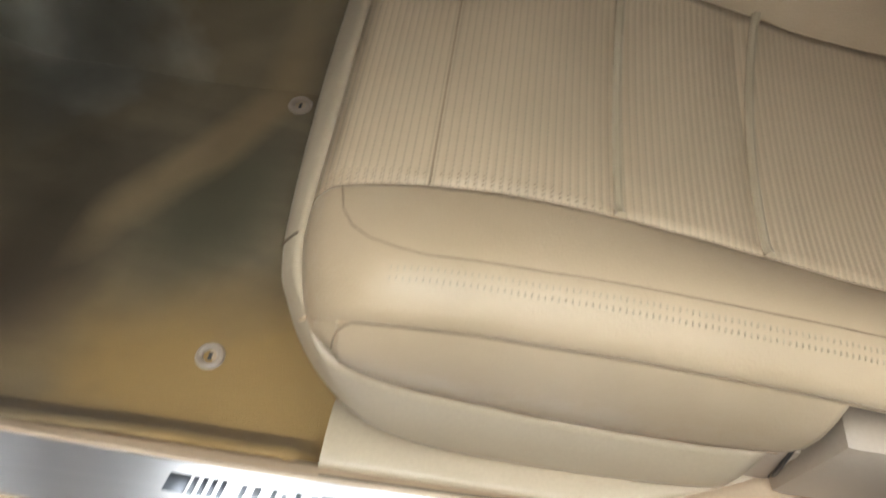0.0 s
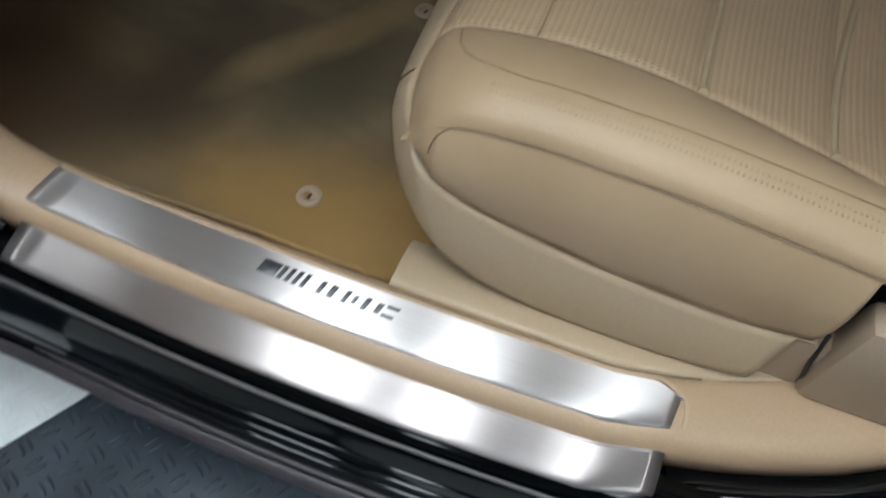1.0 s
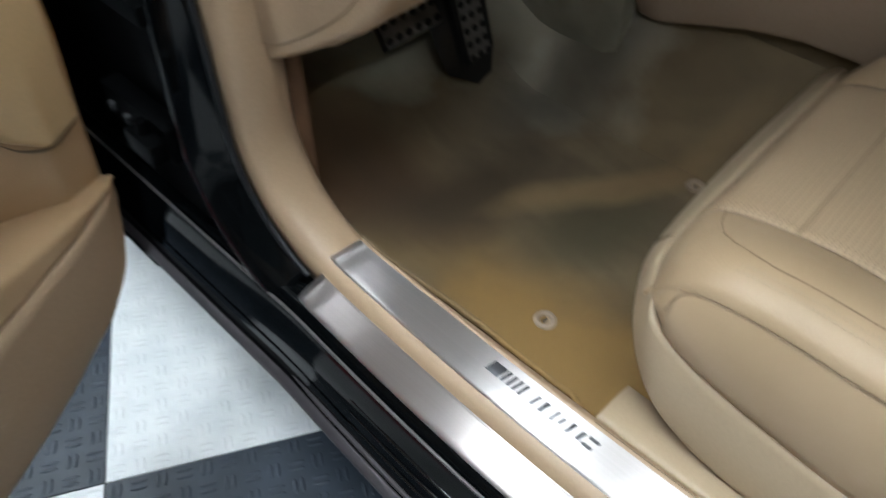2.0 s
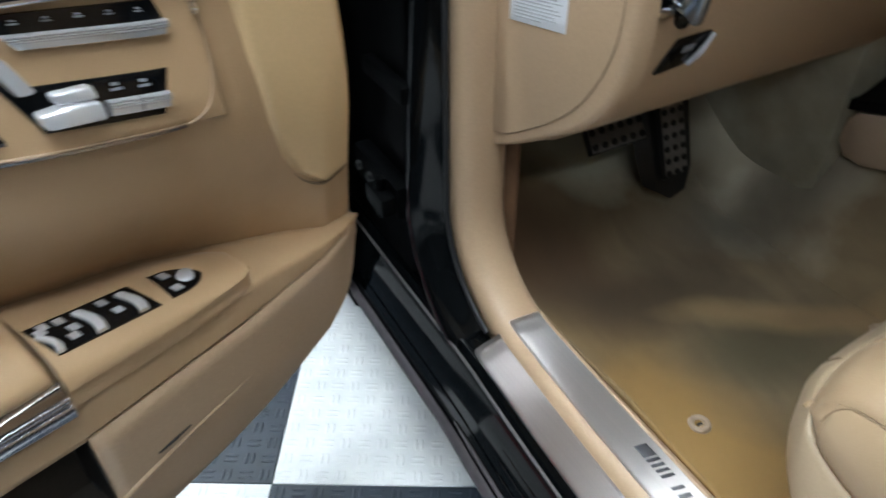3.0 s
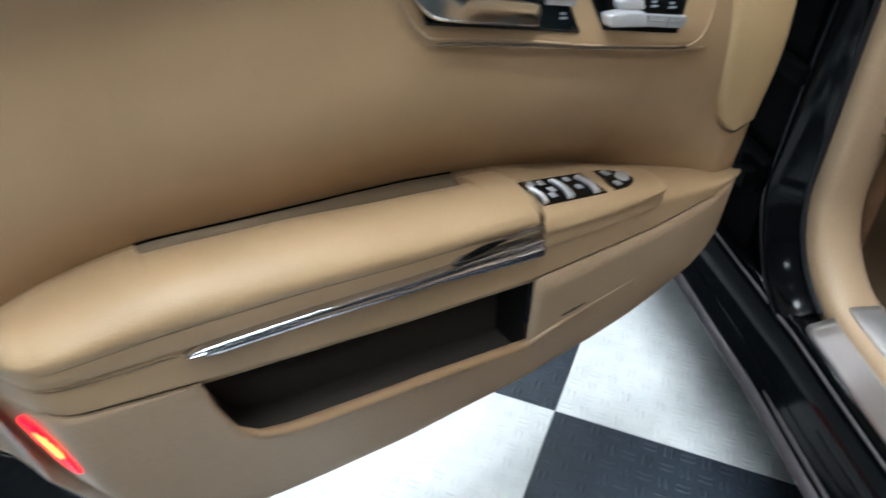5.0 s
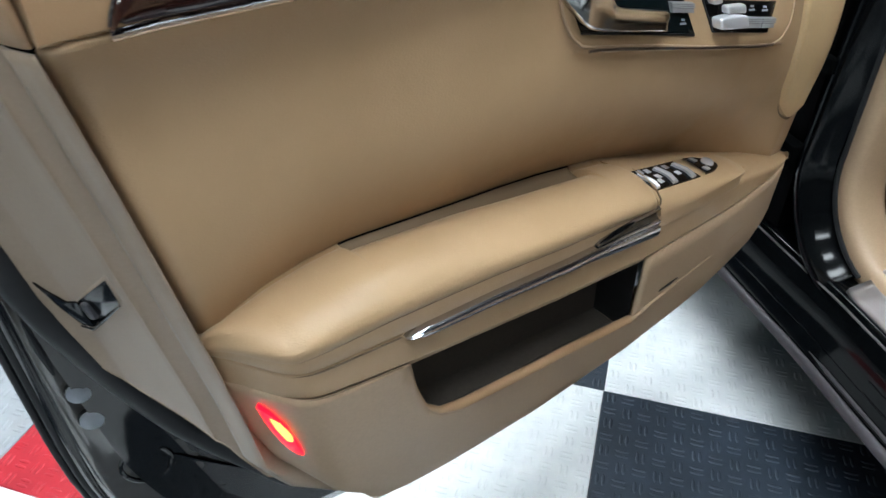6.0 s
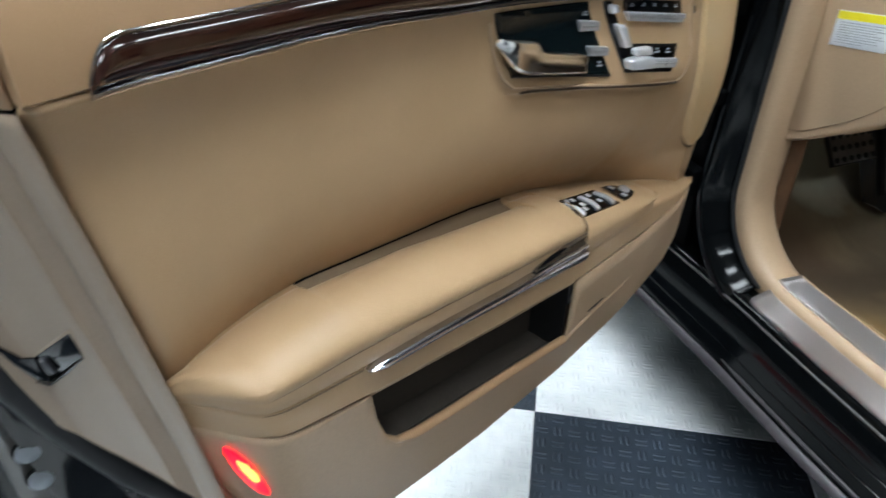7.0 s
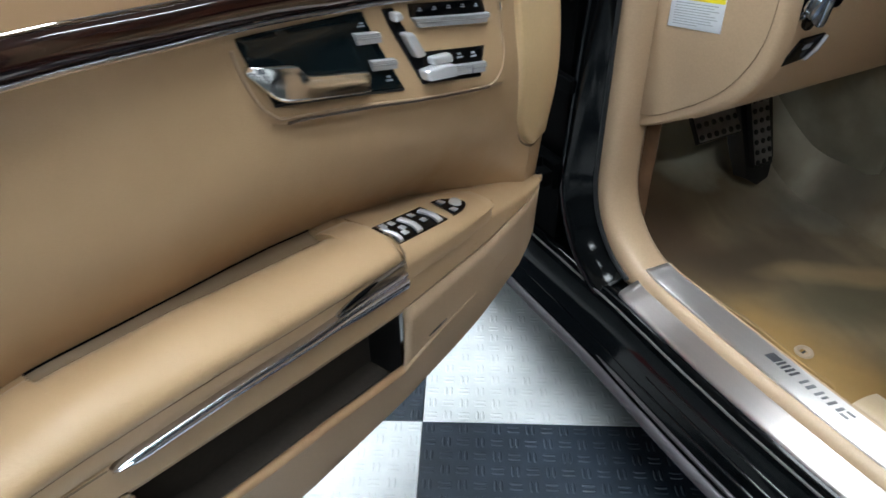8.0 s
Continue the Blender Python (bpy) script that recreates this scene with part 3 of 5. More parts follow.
part("bulkhead", block(-1.02, -0.94, 0.0, 1.5, 0.2, 1.0, 0.01), M_BLACK_PLASTIC, car)
for wx in (-1.12, 1.95):
    for wy in (0.02, 1.50):
        tyre = ringbm((wx, wy, 0.335), (0, 1, 0), 0.235, 0.098, 32)
        tyre = part("wheel", tyre, M_RUBBER, car, "black tyre on a silver rim")
        part("rim", disc((wx, wy - 0.05, 0.335), (0, 1, 0), 0.165, 0.09, 28), M_SATIN, tyre)
part("chassis", block(-1.45, 2.4, 0.20, 1.32, 0.19, 0.30, 0.02), M_BLACK_PLASTIC, car)
part("underbody", block(-0.95, 1.3, 0.06, 1.5, 0.185, 0.24, 0.0), M_BLACK_PLASTIC, car)
pillar_b = sheet([[Vector((x, y, z)) for x, y in ((0.66, 0.20), (0.66, 0.10), (0.70, 0.04), (0.80, 0.02), (0.86, 0.06), (0.86, 0.20))] for z in (0.40, 0.6, 0.9, 1.34)], None, True, True)
part("centre_pillar", pillar_b, M_TRIM, car, "beige centre pillar trim")

# ---- carpet and footwell ----
def carpet_height(x, y):
    z = 0.316 + 0.012 * noise.noise((x * 5, y * 5, 1.3))
    if x < -0.36:
        z += 0.95 * (-0.36 - x) ** 1.35
    side = max(0.0, 0.085 - y) / 0.045 * max(0.0, min(1.0, (0.125 - x) / 0.02))
    z += 0.087 * min(1, side) ** 1.5
    if y > 0.56:
        z += min(0.22, (y - 0.56) * 2.2)
    return z


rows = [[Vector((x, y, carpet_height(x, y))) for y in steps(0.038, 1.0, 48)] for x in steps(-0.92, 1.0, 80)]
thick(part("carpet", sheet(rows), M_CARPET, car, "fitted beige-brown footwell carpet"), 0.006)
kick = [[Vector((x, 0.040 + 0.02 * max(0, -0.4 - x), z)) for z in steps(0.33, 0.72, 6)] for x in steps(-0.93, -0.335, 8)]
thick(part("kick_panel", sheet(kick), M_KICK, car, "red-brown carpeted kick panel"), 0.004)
rest = [[Vector((-0.50 - 0.16 * t + (0.02 if e else 0), y, 0.345 + 0.26 * t + (0.012 if e else 0))) for y, e in ((0.055, 0), (0.06, 1), (0.165, 1), (0.17, 0))] for t in steps(0, 1, 6)]
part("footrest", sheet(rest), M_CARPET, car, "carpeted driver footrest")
inner_cover = [[Vector((x, bow(x, y) + y, z)) for y, z in ((0.036, 0.402), (0.044, 0.4035), (0.066, 0.4015), (0.082, 0.397), (0.096, 0.392), (0.106, 0.384), (0.116, 0.31))] for x in [0.1235, 0.1240] + steps(0.127, 0.90, 24)]
thick(part("seat_side_cover", sheet(inner_cover), M_SEAT_BASE, car, "beige plastic cover beside the seat"), 0.004)


def mat_anchor(x, y):
    z = carpet_height(x, y)
    r = root("mat_anchor", "round cream floor mat fixing button on the carpet", "floor mat anchor", (x, y, z), group="floor mat anchors")
    part("ring", ringbm((0, 0, 0.006), (0, 0, 1), 0.0118, 0.0045), M_TRIM_GREY, r)
    part("stud", disc((0, 0, 0.0), (0, 0, 1), 0.010, 0.006, 16), M_TRIM, r)
    part("slot", block(-0.002, 0.002, -0.0045, 0.0045, 0.0056, 0.0068, 0.0), M_BLACK_PLASTIC, r)
    return r


mat_anchor(-0.030, 0.157)
mat_anchor(-0.020, 0.530)

# ---- centre console ----
console = root("centre_console", "beige centre console beside the driver footwell", "console", (0, 0.0, 0.3))
cs = []
for x, lo, hi in ((-0.245, 0.52, 0.57), (-0.232, 0.502, 0.585), (-0.20, 0.500, 0.595), (-0.06, 0.543, 0.635), (0.02, 0.556, 0.660), (0.08, 0.557, 0.675), (0.45, 0.56, 0.70)):
    cs.append([Vector((x, 0.66, lo - 0.3)), Vector((x, 0.624, lo - 0.3 + 0.003)), Vector((x, 0.618, lo - 0.3 + 0.012)), Vector((x, 0.618, hi - 0.31)), Vector((x, 0.622, hi - 0.3)), Vector((x, 0.66, hi - 0.3))])
part("side_panel", sheet(cs, None, True, True), M_TRIM_GREY, console, "pale grey-beige padded side panel")
part("core", block(-0.90, 0.9, 0.65, 0.95, 0.0, 0.26, 0.012), M_CARPET, console)
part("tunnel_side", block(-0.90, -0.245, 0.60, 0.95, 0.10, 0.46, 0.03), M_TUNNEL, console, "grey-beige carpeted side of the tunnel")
top = [[Vector((x, y, 0.3 - 0.3 + z)) for y, z in ((0.616, lerp([(-0.26, 0.283), (-0.06, 0.338), (0.08, 0.378), (0.45, 0.403)], x)), (0.616, lerp([(-0.26, 0.30), (-0.06, 0.36), (0.08, 0.40), (0.45, 0.425)], x)), (0.96, 0.44), (0.96, 0.24))] for x in (-0.26, -0.06, 0.08, 0.45, 0.9)]
part("top_trim", sheet(top, None, True, True), M_PIANO, console, "gloss black top trim")

# ---- the open door ----
# local axes: u from the hinge to the rear edge, w towards the cabin, z up

Z_IN = [(0.05, 0.612), (0.15, 0.641), (0.233, 0.660), (0.29, 0.673), (0.35, 0.689), (0.43, 0.7115), (0.485, 0.7195), (0.54, 0.727), (0.6, 0.735), (0.65, 0.7425), (0.7, 0.750), (0.78, 0.761), (0.82, 0.765), (0.896, 0.760), (0.94, 0.749), (0.98, 0.735)]
PAD_LIP = [(0.43, 0.005), (0.70, 0.005), (0.83, 0.002)]
Z_BELT = [(0.03, 0.940), (0.2, 0.951), (0.38, 0.969), (0.45, 0.975), (0.52, 0.9825), (0.58, 0.988), (0.634, 0.9915), (0.68, 0.996), (0.723, 0.9995), (0.76, 1.0012), (0.83, 1.0032), (0.885, 1.0048), (0.95, 1.0075), (1.01, 1.009)]
Z_STRIP = [(0.05, 0.611), (0.10, 0.620), (0.16, 0.631), (0.225, 0.645), (0.44, 0.668), (0.57, 0.690), (0.70, 0.706), (0.805, 0.7155), (0.917, 0.7245), (0.94, 0.728), (1.0, 0.735)]
Z_LOWTOP = [(0.05, 0.606), (0.1, 0.610), (0.25, 0.612), (0.436, 0.617), (0.6, 0.645), (0.802, 0.677), (0.917, 0.6935), (1.0, 0.703)]
Z_POCKET = [(0.436, 0.514), (0.58, 0.545), (0.68, 0.560), (0.735, 0.569), (0.765, 0.582), (0.785, 0.605), (0.796, 0.640), (0.802, 0.6765)]
Z_BOTTOM = [(0.05, 0.585), (0.065, 0.546), (0.09, 0.514), (0.13, 0.490), (0.20, 0.468), (0.30, 0.448), (0.434, 0.433), (0.6, 0.436), (0.70, 0.443), (0.75, 0.449), (0.79, 0.457), (0.83, 0.468), (0.865, 0.483), (0.895, 0.502), (0.925, 0.526), (0.955, 0.576), (0.972, 0.640), (0.978, 0.70)]
W_LOW = [(0.045, 0.000), (0.08, 0.018), (0.13, 0.030), (0.25, 0.043), (0.44, 0.051), (0.6, 0.062), (0.8, 0.069), (0.88, 0.069), (0.897, 0.0685), (0.908, 0.0665), (0.918, 0.0620), (0.926, 0.0550), (0.934, 0.0455), (0.945, 0.0310), (0.955, 0.0180), (0.967, 0.0050), (0.978, -0.006)]


def rear_u(z):
    """The rear edge of the lining at height z."""
    return lerp([(0.50, 0.885), (0.53, 0.915), (0.58, 0.938), (0.66, 0.948), (0.784, 0.968), (0.91, 0.989), (1.005, 1.006), (1.10, 1.015)], z)


def PW(u, z):
    """How far the upper lining stands out at (u, z)."""
    mid = lerp([(0.04, 0.004), (0.10, 0.016), (0.20, 0.026), (0.28, 0.025), (0.36, 0.014), (0.44, 0.0), (0.54, -0.009), (0.8, -0.014), (0.93, -0.006), (1.0, 0.006)], u)
    t = (z - 0.87) / 0.13
    over = max(0.0, (z - 0.92) / 0.08)
    swell = 0.008 * math.cos(math.pi * (min(z, 1.0) - 0.80) / 0.20) if z > 0.80 else 0.004 * (1 + math.cos(math.pi * min(1, (0.80 - z) / 0.13)))
    return mid + bezel(u, z) + swell + (0.024 * over ** 3 if t > 0 else -0.040 * t * t * lerp([(0.1, 0.1), (0.3, 0.9), (0.6, 1), (0.85, 0.8), (0.95, 0.3)], u))


def ease(t):
    t = min(1.0, max(0.0, t))
    return t * t * (3 - 2 * t)


def bezel(u, z):
    """The control field stands proud at its lower edge and leans back upwards."""
    low = lerp([(0.215, 0.833), (0.262, 0.8415), (0.377, 0.8595), (0.513, 0.8830), (0.540, 0.8865), (0.575, 0.900)], u)
    inside = ease((z - low + 0.001) / 0.007) * ease((u - 0.214) / 0.012) * ease((lerp([(0.885, 0.536), (0.900, 0.549), (0.914, 0.558), (0.937, 0.566), (0.968, 0.574), (1.0, 0.582)], z) + 0.003 - u) / 0.009)
    return 0.012 * inside * max(0.0, min(1.0, (0.975 - z) / 0.11))


def on_panel(u, z, h):
    return Vector((u, PW(u, z) + h, z))


def low_w(u, z):
    top = lerp(Z_LOWTOP, u)
    d = max(0.0, top - z)
    return lerp(W_LOW, u) - 0.05 * d - 0.12 * max(0, d - 0.10)


def lean(s, z):
    """Rear part of the lower panel swings forward towards its foot."""
    return s - (0.968 - rear_u(z)) * min(1, max(0, (s - 0.84) / 0.12))


def span(u0, u1, n):
    return steps(u0, u1, n)


# painted shell behind the lining: an inner box and the outer skin
outline = [(0.03, 0.56), (0.05, 0.47), (0.12, 0.42), (0.30, 0.385), (0.80, 0.385), (0.89, 0.45), (0.92, 0.56), (0.95, 0.75), (0.97, 1.02), (0.03, 1.02)]
skin = [(0.0, 0.60), (0.02, 0.48), (0.10, 0.38), (0.25, 0.30), (0.85, 0.285), (0.99, 0.34), (1.045, 0.50), (1.070, 0.70), (1.082, 0.92), (1.092, 1.06), (0.0, 1.06)]


def door_body():
    bm = bmesh.new()
    c = Vector((0.54, 0.70))
    for shape, layers in ((outline, ((-0.064, 0.02), (-0.072, 0.004), (-0.126, 0.0))), (skin, ((-0.122, 0.012), (-0.125, 0.003), (-0.150, 0.0), (-0.165, 0.03)))):
        sheet([[Vector((q[0], dw, q[1])) for q in (p + (c - p).normalized() * shrink for p in rounded(shape, 0.05, 3))] for dw, shrink in layers], bm, True, True)
    return bm


door = part("door", door_body(), M_BLACK_PAINT, car, "open driver door, black painted with beige lining")
door.matrix_basis = pose(-0.36, -0.16, 0.0, 0, 0, -66.42)

# upper lining
rows = []
for t in steps(0, 1, 80):
    row = []
    for i, s in enumerate(steps(0, 1, 130)):
        u = 0.046 + (0.975 - 0.046) * s
        lo, hi = lerp(Z_IN, u) - 0.04, lerp(Z_BELT, u)
        z = lo + (hi - lo) * t
        u2 = 0.046 + (rear_u(z) - 0.002 - 0.046) * s
        row.append(on_panel(u2, z, 0.0 - 0.012 * max(0, (s - 0.985) / 0.015) ** 2))
    rows.append(row)
thick(part("upper_lining", sheet(rows), M_LEATHER, door, "smooth beige leather upper lining"), 0.006, (0, 1, 0))

# belt pad above the wood, the wood and its bright edges
rows = []
for u in steps(0.046, 1.004, 40):
    zb = lerp(Z_BELT, u)
    rows.append([Vector((u, PW(u, zb) + d, zb + h)) for d, h in ((-0.03, 0.002), (-0.004, 0.002), (0.0, 0.005), (0.001, 0.014), (-0.001, 0.045), (-0.006, 0.075), (-0.020, 0.100), (-0.05, 0.112), (-0.10, 0.112), (-0.10, 0.0))])
part("belt_pad", sheet(rows, None, True, True), M_PAD, door, "stitched tan leather belt pad")


def belt(u, z, h):
    return Vector((u, PW(u, lerp(Z_BELT, u)) + h, z))


rows = []
for u in steps(0.05, 0.93, 50) + steps(0.932, 0.965, 20):
    e = max(0.0, (u - 0.930) / 0.035)
    lo = lerp(Z_BELT, u) + 0.003
    hi = lerp(Z_BELT, u) + lerp([(0.05, 0.031), (0.9, 0.032)], u) - 0.026 * e ** 4
    hi = max(hi, lo + 0.002)
    rows.append([belt(u, lo + (hi - lo) * k, 0.0015 + 0.0075 * math.sin(math.pi * min(1, max(0, k * 0.94 + 0.03))) ** 0.6) for k in (0, 0.06, 0.2, 0.5, 0.8, 0.94, 1)])
wood = part("wood_trim", sheet(rows), M_WOOD, door, "dark glossy walnut trim")
thick(wood, 0.003)
low_edge = [belt(u, lerp(Z_BELT, u) + 0.0012, 0.0048) for u in steps(0.05, 0.966, 60)]
part("lower_chrome_edge", tube(low_edge, 0.0024, 8), M_STRIP, door)
top_edge = []
for u in steps(0.965, 0.932, 20) + steps(0.93, 0.05, 50):
    e = max(0.0, (u - 0.930) / 0.035)
    top_edge.append(belt(u, max(lerp(Z_BELT, u) + lerp([(0.05, 0.031), (0.9, 0.032)], u) - 0.026 * e ** 4, lerp(Z_BELT, u) + 0.004) + 0.001, 0.0040))
part("upper_chrome_edge", tube(top_edge, 0.0011, 8), M_CHROME, door)

# speaker cover at the front edge
arc = [(0.6875, 0.085), (0.6905, 0.096), (0.697, 0.108), (0.722, 0.135), (0.755, 0.156), (0.805, 0.172), (0.87, 0.182), (0.945, 0.186)]
rows = []
for z in [0.6875, 0.6890, 0.6915, 0.696] + steps(0.702, 0.935, 34) + [0.9375, 0.939]:
    end = lerp(arc, z)
    rim = min(1.0, max(0.0, (z - 0.6875) / 0.009), max(0.0, (0.939 - z) / 0.004))
    rows.append([on_panel(u, z, -0.004 + 0.0105 * math.sin(0.5 * math.pi * min(1.0, rim, max(0.0, (end - u) / 0.009))) ** 0.7) for u in steps(0.055, end - 0.012, 14) + [end - k for k in (0.009, 0.006, 0.0035, 0.0018, 0.0006, 0.0)]])
thick(part("speaker_cover", sheet(rows), M_TRIM_LIGHT, door, "paler beige speaker cover"), 0.002, (0, 1, 0))
part("speaker_joint", tube([on_panel(u, z, 0.0004) for u, z in curve([(0.050, 0.688), (0.070, 0.6860), (0.090, 0.6865), (0.108, 0.694), (0.124, 0.706), (0.138, 0.724)])], [0.0017] * 16 + [0.0017 - 0.00017 * k for k in range(10)], 6), M_SEAM, door)
part("front_edge", sheet([[on_panel(0.047, z, 0.0), on_panel(0.043, z, -0.004), on_panel(0.042, z, -0.03)] for z in steps(0.60, 0.95, 14)]), M_TRIM, door)

# armrest base, from the lining out to the lower panel
rows = []
for u in sorted(set(span(0.046, 0.44, 24) + span(0.44, 0.977, 56))):
    zi = lerp(Z_IN, u)
    slot = 0.044 if 0.484 < u < 0.813 else 0.0
    zs, zl, w = lerp(Z_STRIP, u), lerp(Z_LOWTOP, u), lerp(W_LOW, u)
    p = PW(u, zi)
    g = min(1, max(0, (0.932 - u) / 0.014))
    e = min(1, (u - 0.046) / 0.1) * (0.2 + 0.8 * g)
    rows.append([Vector((u, p - 0.012, zi - slot)), Vector((u, p + 0.2 * (w - p), zi - slot - 0.001)), Vector((u, p + 0.62 * (w - p), zi + lerp([(0.05, 0.45), (0.3, 0.50)], u) * (zs - zi) - slot * 0.6)),
                 Vector((u, w - 0.005 * e, zs + 0.004 * e)), Vector((u, w - 0.002 * e, zs + 0.001 * e)), Vector((u, w - 0.001, zs - 0.003)),
                 Vector((u, w - 0.0015, (zs + zl) / 2)), Vector((u, w - 0.001, zl + 0.004)), Vector((u, w - 0.001 - 0.004 * g, zl + 0.001)), Vector((u, w - 0.0015 - 0.0045 * g, zl - 0.006))])
for row in rows:
    for v in row:
        v.x = lean(v.x, v.z)
thick(part("armrest_base", sheet(rows), M_LEATHER, door, "beige leather armrest base"), 0.005)

# armrest pad: a rounded cushion
def pad_section(u):
    zs, zi = lerp(Z_STRIP, u), lerp(Z_IN, u) + lerp(PAD_LIP, u)
    p, w = PW(u, zi), lerp(W_LOW, u) + 0.001
    open_tray = 0.485 < u < 0.8125
    inner = max(p + 0.007, -0.030) if open_tray else p + lerp([(0.437, 0.004), (0.484, 0.004), (0.8136, 0.0), (0.968, -0.006)], u)
    fall = lerp([(0.80, 0.0), (0.90, 0.001), (0.93, 0.004), (0.95, 0.010), (0.962, 0.018), (0.968, 0.026), (0.975, 0.036)], u)
    bulge = lerp([(0.437, 0.0028), (0.6, 0.0025), (0.82, 0.002), (0.90, 0.001), (0.968, 0.0003)], u)
    top = max(zi, zs + 0.035) + 0.006 - fall
    H = top - zs
    edge = lerp(Z_IN, u) - 0.002 if open_tray else lerp(Z_IN, u) + 0.001 if u < 0.5 else min(zi, top) - 0.001
    return [(inner, zi - 0.055), (inner, edge - 0.007), (inner + 0.004, edge - 0.001), (inner + 0.4 * (p + 0.56 * (w - p) - inner), edge + 0.62 * (top + 0.0025 - edge)), (p + 0.56 * (w - p), top + 0.0025), (p + 0.76 * (w - p), top), (w - 0.006, top - 0.16 * H),
            (w + 0.6 * bulge, top - 0.31 * H), (w + bulge, zs + 0.58 * H), (w + 0.7 * bulge, zs + 0.49 * H), (w - 0.0003, zs + 0.45 * H), (w + 0.0006, zs + 0.41 * H), (w + 0.0006, zs + 0.001), (w - 0.012, zs - 0.002)]


rows = []
us = span(0.437, 0.45, 3) + span(0.458, 0.478, 3) + [0.4835, 0.4848, 0.4862, 0.488] + span(0.50, 0.80, 30) + [0.809, 0.8113, 0.8137, 0.816] + span(0.83, 0.90, 7) + span(0.91, 0.968, 16) + [0.9705, 0.973, 0.975]
for u in us:
    e = max(0.0, 1 - (u - 0.437) / 0.006)
    rows.append([Vector((lean(u, b), a - 0.003 * e, b - 0.003 * e)) for a, b in pad_section(u)])
pad = part("armrest_pad", sheet(rows, None, True, True), M_LEATHER, door, "padded beige leather armrest cushion")
sub = pad.modifiers.new("round", "SUBSURF")
sub.levels = sub.render_levels = 1
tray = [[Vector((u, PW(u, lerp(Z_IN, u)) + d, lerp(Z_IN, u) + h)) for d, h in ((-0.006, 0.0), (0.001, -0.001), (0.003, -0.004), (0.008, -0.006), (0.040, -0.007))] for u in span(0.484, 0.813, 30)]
part("armrest_tray", sheet(tray), M_TRAY, door, "shallow tray behind the armrest, darkened for recess shade")
part("tray_line", tube([p[0] + Vector((0, 0.0066, -0.0004)) for p in tray], 0.0012, 6), M_DARK, door)
part("pad_stitch", tube([Vector((lean(u, pad_section(u)[10][1]), pad_section(u)[10][0] + 0.0004, pad_section(u)[10][1])) for u in span(0.46, 0.910, 46)], [0.0007] * 40 + [0.0007 - 0.0001 * k for k in range(7)], 6), M_GROOVE, door)
part("pad_groove", tube([Vector((lean(u, lerp(Z_STRIP, u)), lerp(W_LOW, u) - 0.0008, lerp(Z_STRIP, u) - 0.0005)) for u in span(0.81, 0.918, 18)], [0.0010] * 14 + [0.0010 - 0.0002 * k for k in range(5)], 6), M_GROOVE, door)
part("base_groove", tube([Vector((lean(u, lerp(Z_LOWTOP, u)), lerp(W_LOW, u) - 0.0010, lerp(Z_LOWTOP, u) + 0.0002)) for u in span(0.81, 0.917, 18)], [0.0009] * 14 + [0.0009 - 0.0002 * k for k in range(5)], 6), M_GROOVE, door)
part("pad_joint", tube([Vector((0.4356, a - 0.001, b - 0.0005)) for a, b in pad_section(0.4365)[4:13]], [0.0003, 0.0009] + [0.0013] * 7, 6), M_GROOVE, door)

# bright strip and the pull bezel under the pad
rows = []
for u in span(0.437, 0.785, 44) + span(0.79, 0.808, 9):
    t = min(1, (0.808 - u) / 0.020) ** 0.8
    wide = lerp([(0.437, 0.013), (0.52, 0.011), (0.57, 0.0070), (0.808, 0.0052)], u) * max(t, 0.05)
    zs, w = lerp(Z_STRIP, u), lerp(W_LOW, u) + lerp([(0.437, 0.004), (0.6, 0.0045), (0.808, 0.0035)], u)
    ribs = ((-0.012, 1.0), (0.0030, 1.0), (0.0044, 0.94), (0.0050, 0.80), (0.0046, 0.64), (0.0028, 0.54), (0.0028, 0.42), (0.0058, 0.34), (0.0067, 0.10), (0.0065, -0.30), (0.0055, -0.62), (0.0038, -0.85), (-0.012, -0.85))
    rows.append([Vector((u, w + (dw - 0.004 * (1 - t) if dw > 0 else dw), zs + wide * k)) for dw, k in ribs])
part("chrome_strip", sheet(rows, None, True, True), M_STRIP, door, "bright chrome strip under the armrest")
rows = []
for u in span(0.4375, 0.552, 26):
    t = max(0.0, (0.552 - u) / 0.1145) ** 0.62
    zs, w = lerp(Z_STRIP, u) + 0.010, lerp(W_LOW, u) + 0.0040
    hgt = 0.0185 * t + 0.0004
    rows.append([Vector((u, w - 0.012, zs + hgt)), Vector((u, w - 0.0005, zs + hgt)), Vector((u, w + 0.0028, zs + hgt - 0.0012)), Vector((u, w + 0.0020, zs + hgt * 0.84)), Vector((u, w - 0.0022, zs + hgt * 0.62)), Vector((u, w - 0.0018, zs + hgt * 0.40)), Vector((u, w + 0.0012, zs + hgt * 0.18)), Vector((u, w + 0.0020, zs)), Vector((u, w - 0.012, zs - 0.002))])
part("pull_bezel", sheet(rows, None, True, True), M_PULL_DARK, door, "scooped metal grip recess under the armrest")
# dark bar put in for the shade inside the grip opening
part("grip_gap_shade", tube([Vector((u, lerp(W_LOW, u) + 0.0058, lerp(Z_STRIP, u) + 0.0108 + 0.0185 * ((0.552 - u) / 0.1145) ** 0.62)) for u in span(0.488, 0.549, 12)], [0.0004, 0.0010, 0.0016, 0.0022, 0.0026, 0.0028, 0.0028, 0.0026, 0.0022, 0.0018, 0.0014, 0.0010, 0.0006], 8), M_DARK, door, "dark bar drawn as the shaded grip opening")
for k, dw in ((0.46, 0.0058),):
    groove = []
    for u in span(0.440, 0.785, 40):
        wide = lerp([(0.437, 0.013), (0.52, 0.011), (0.57, 0.0070), (0.808, 0.0052)], u)
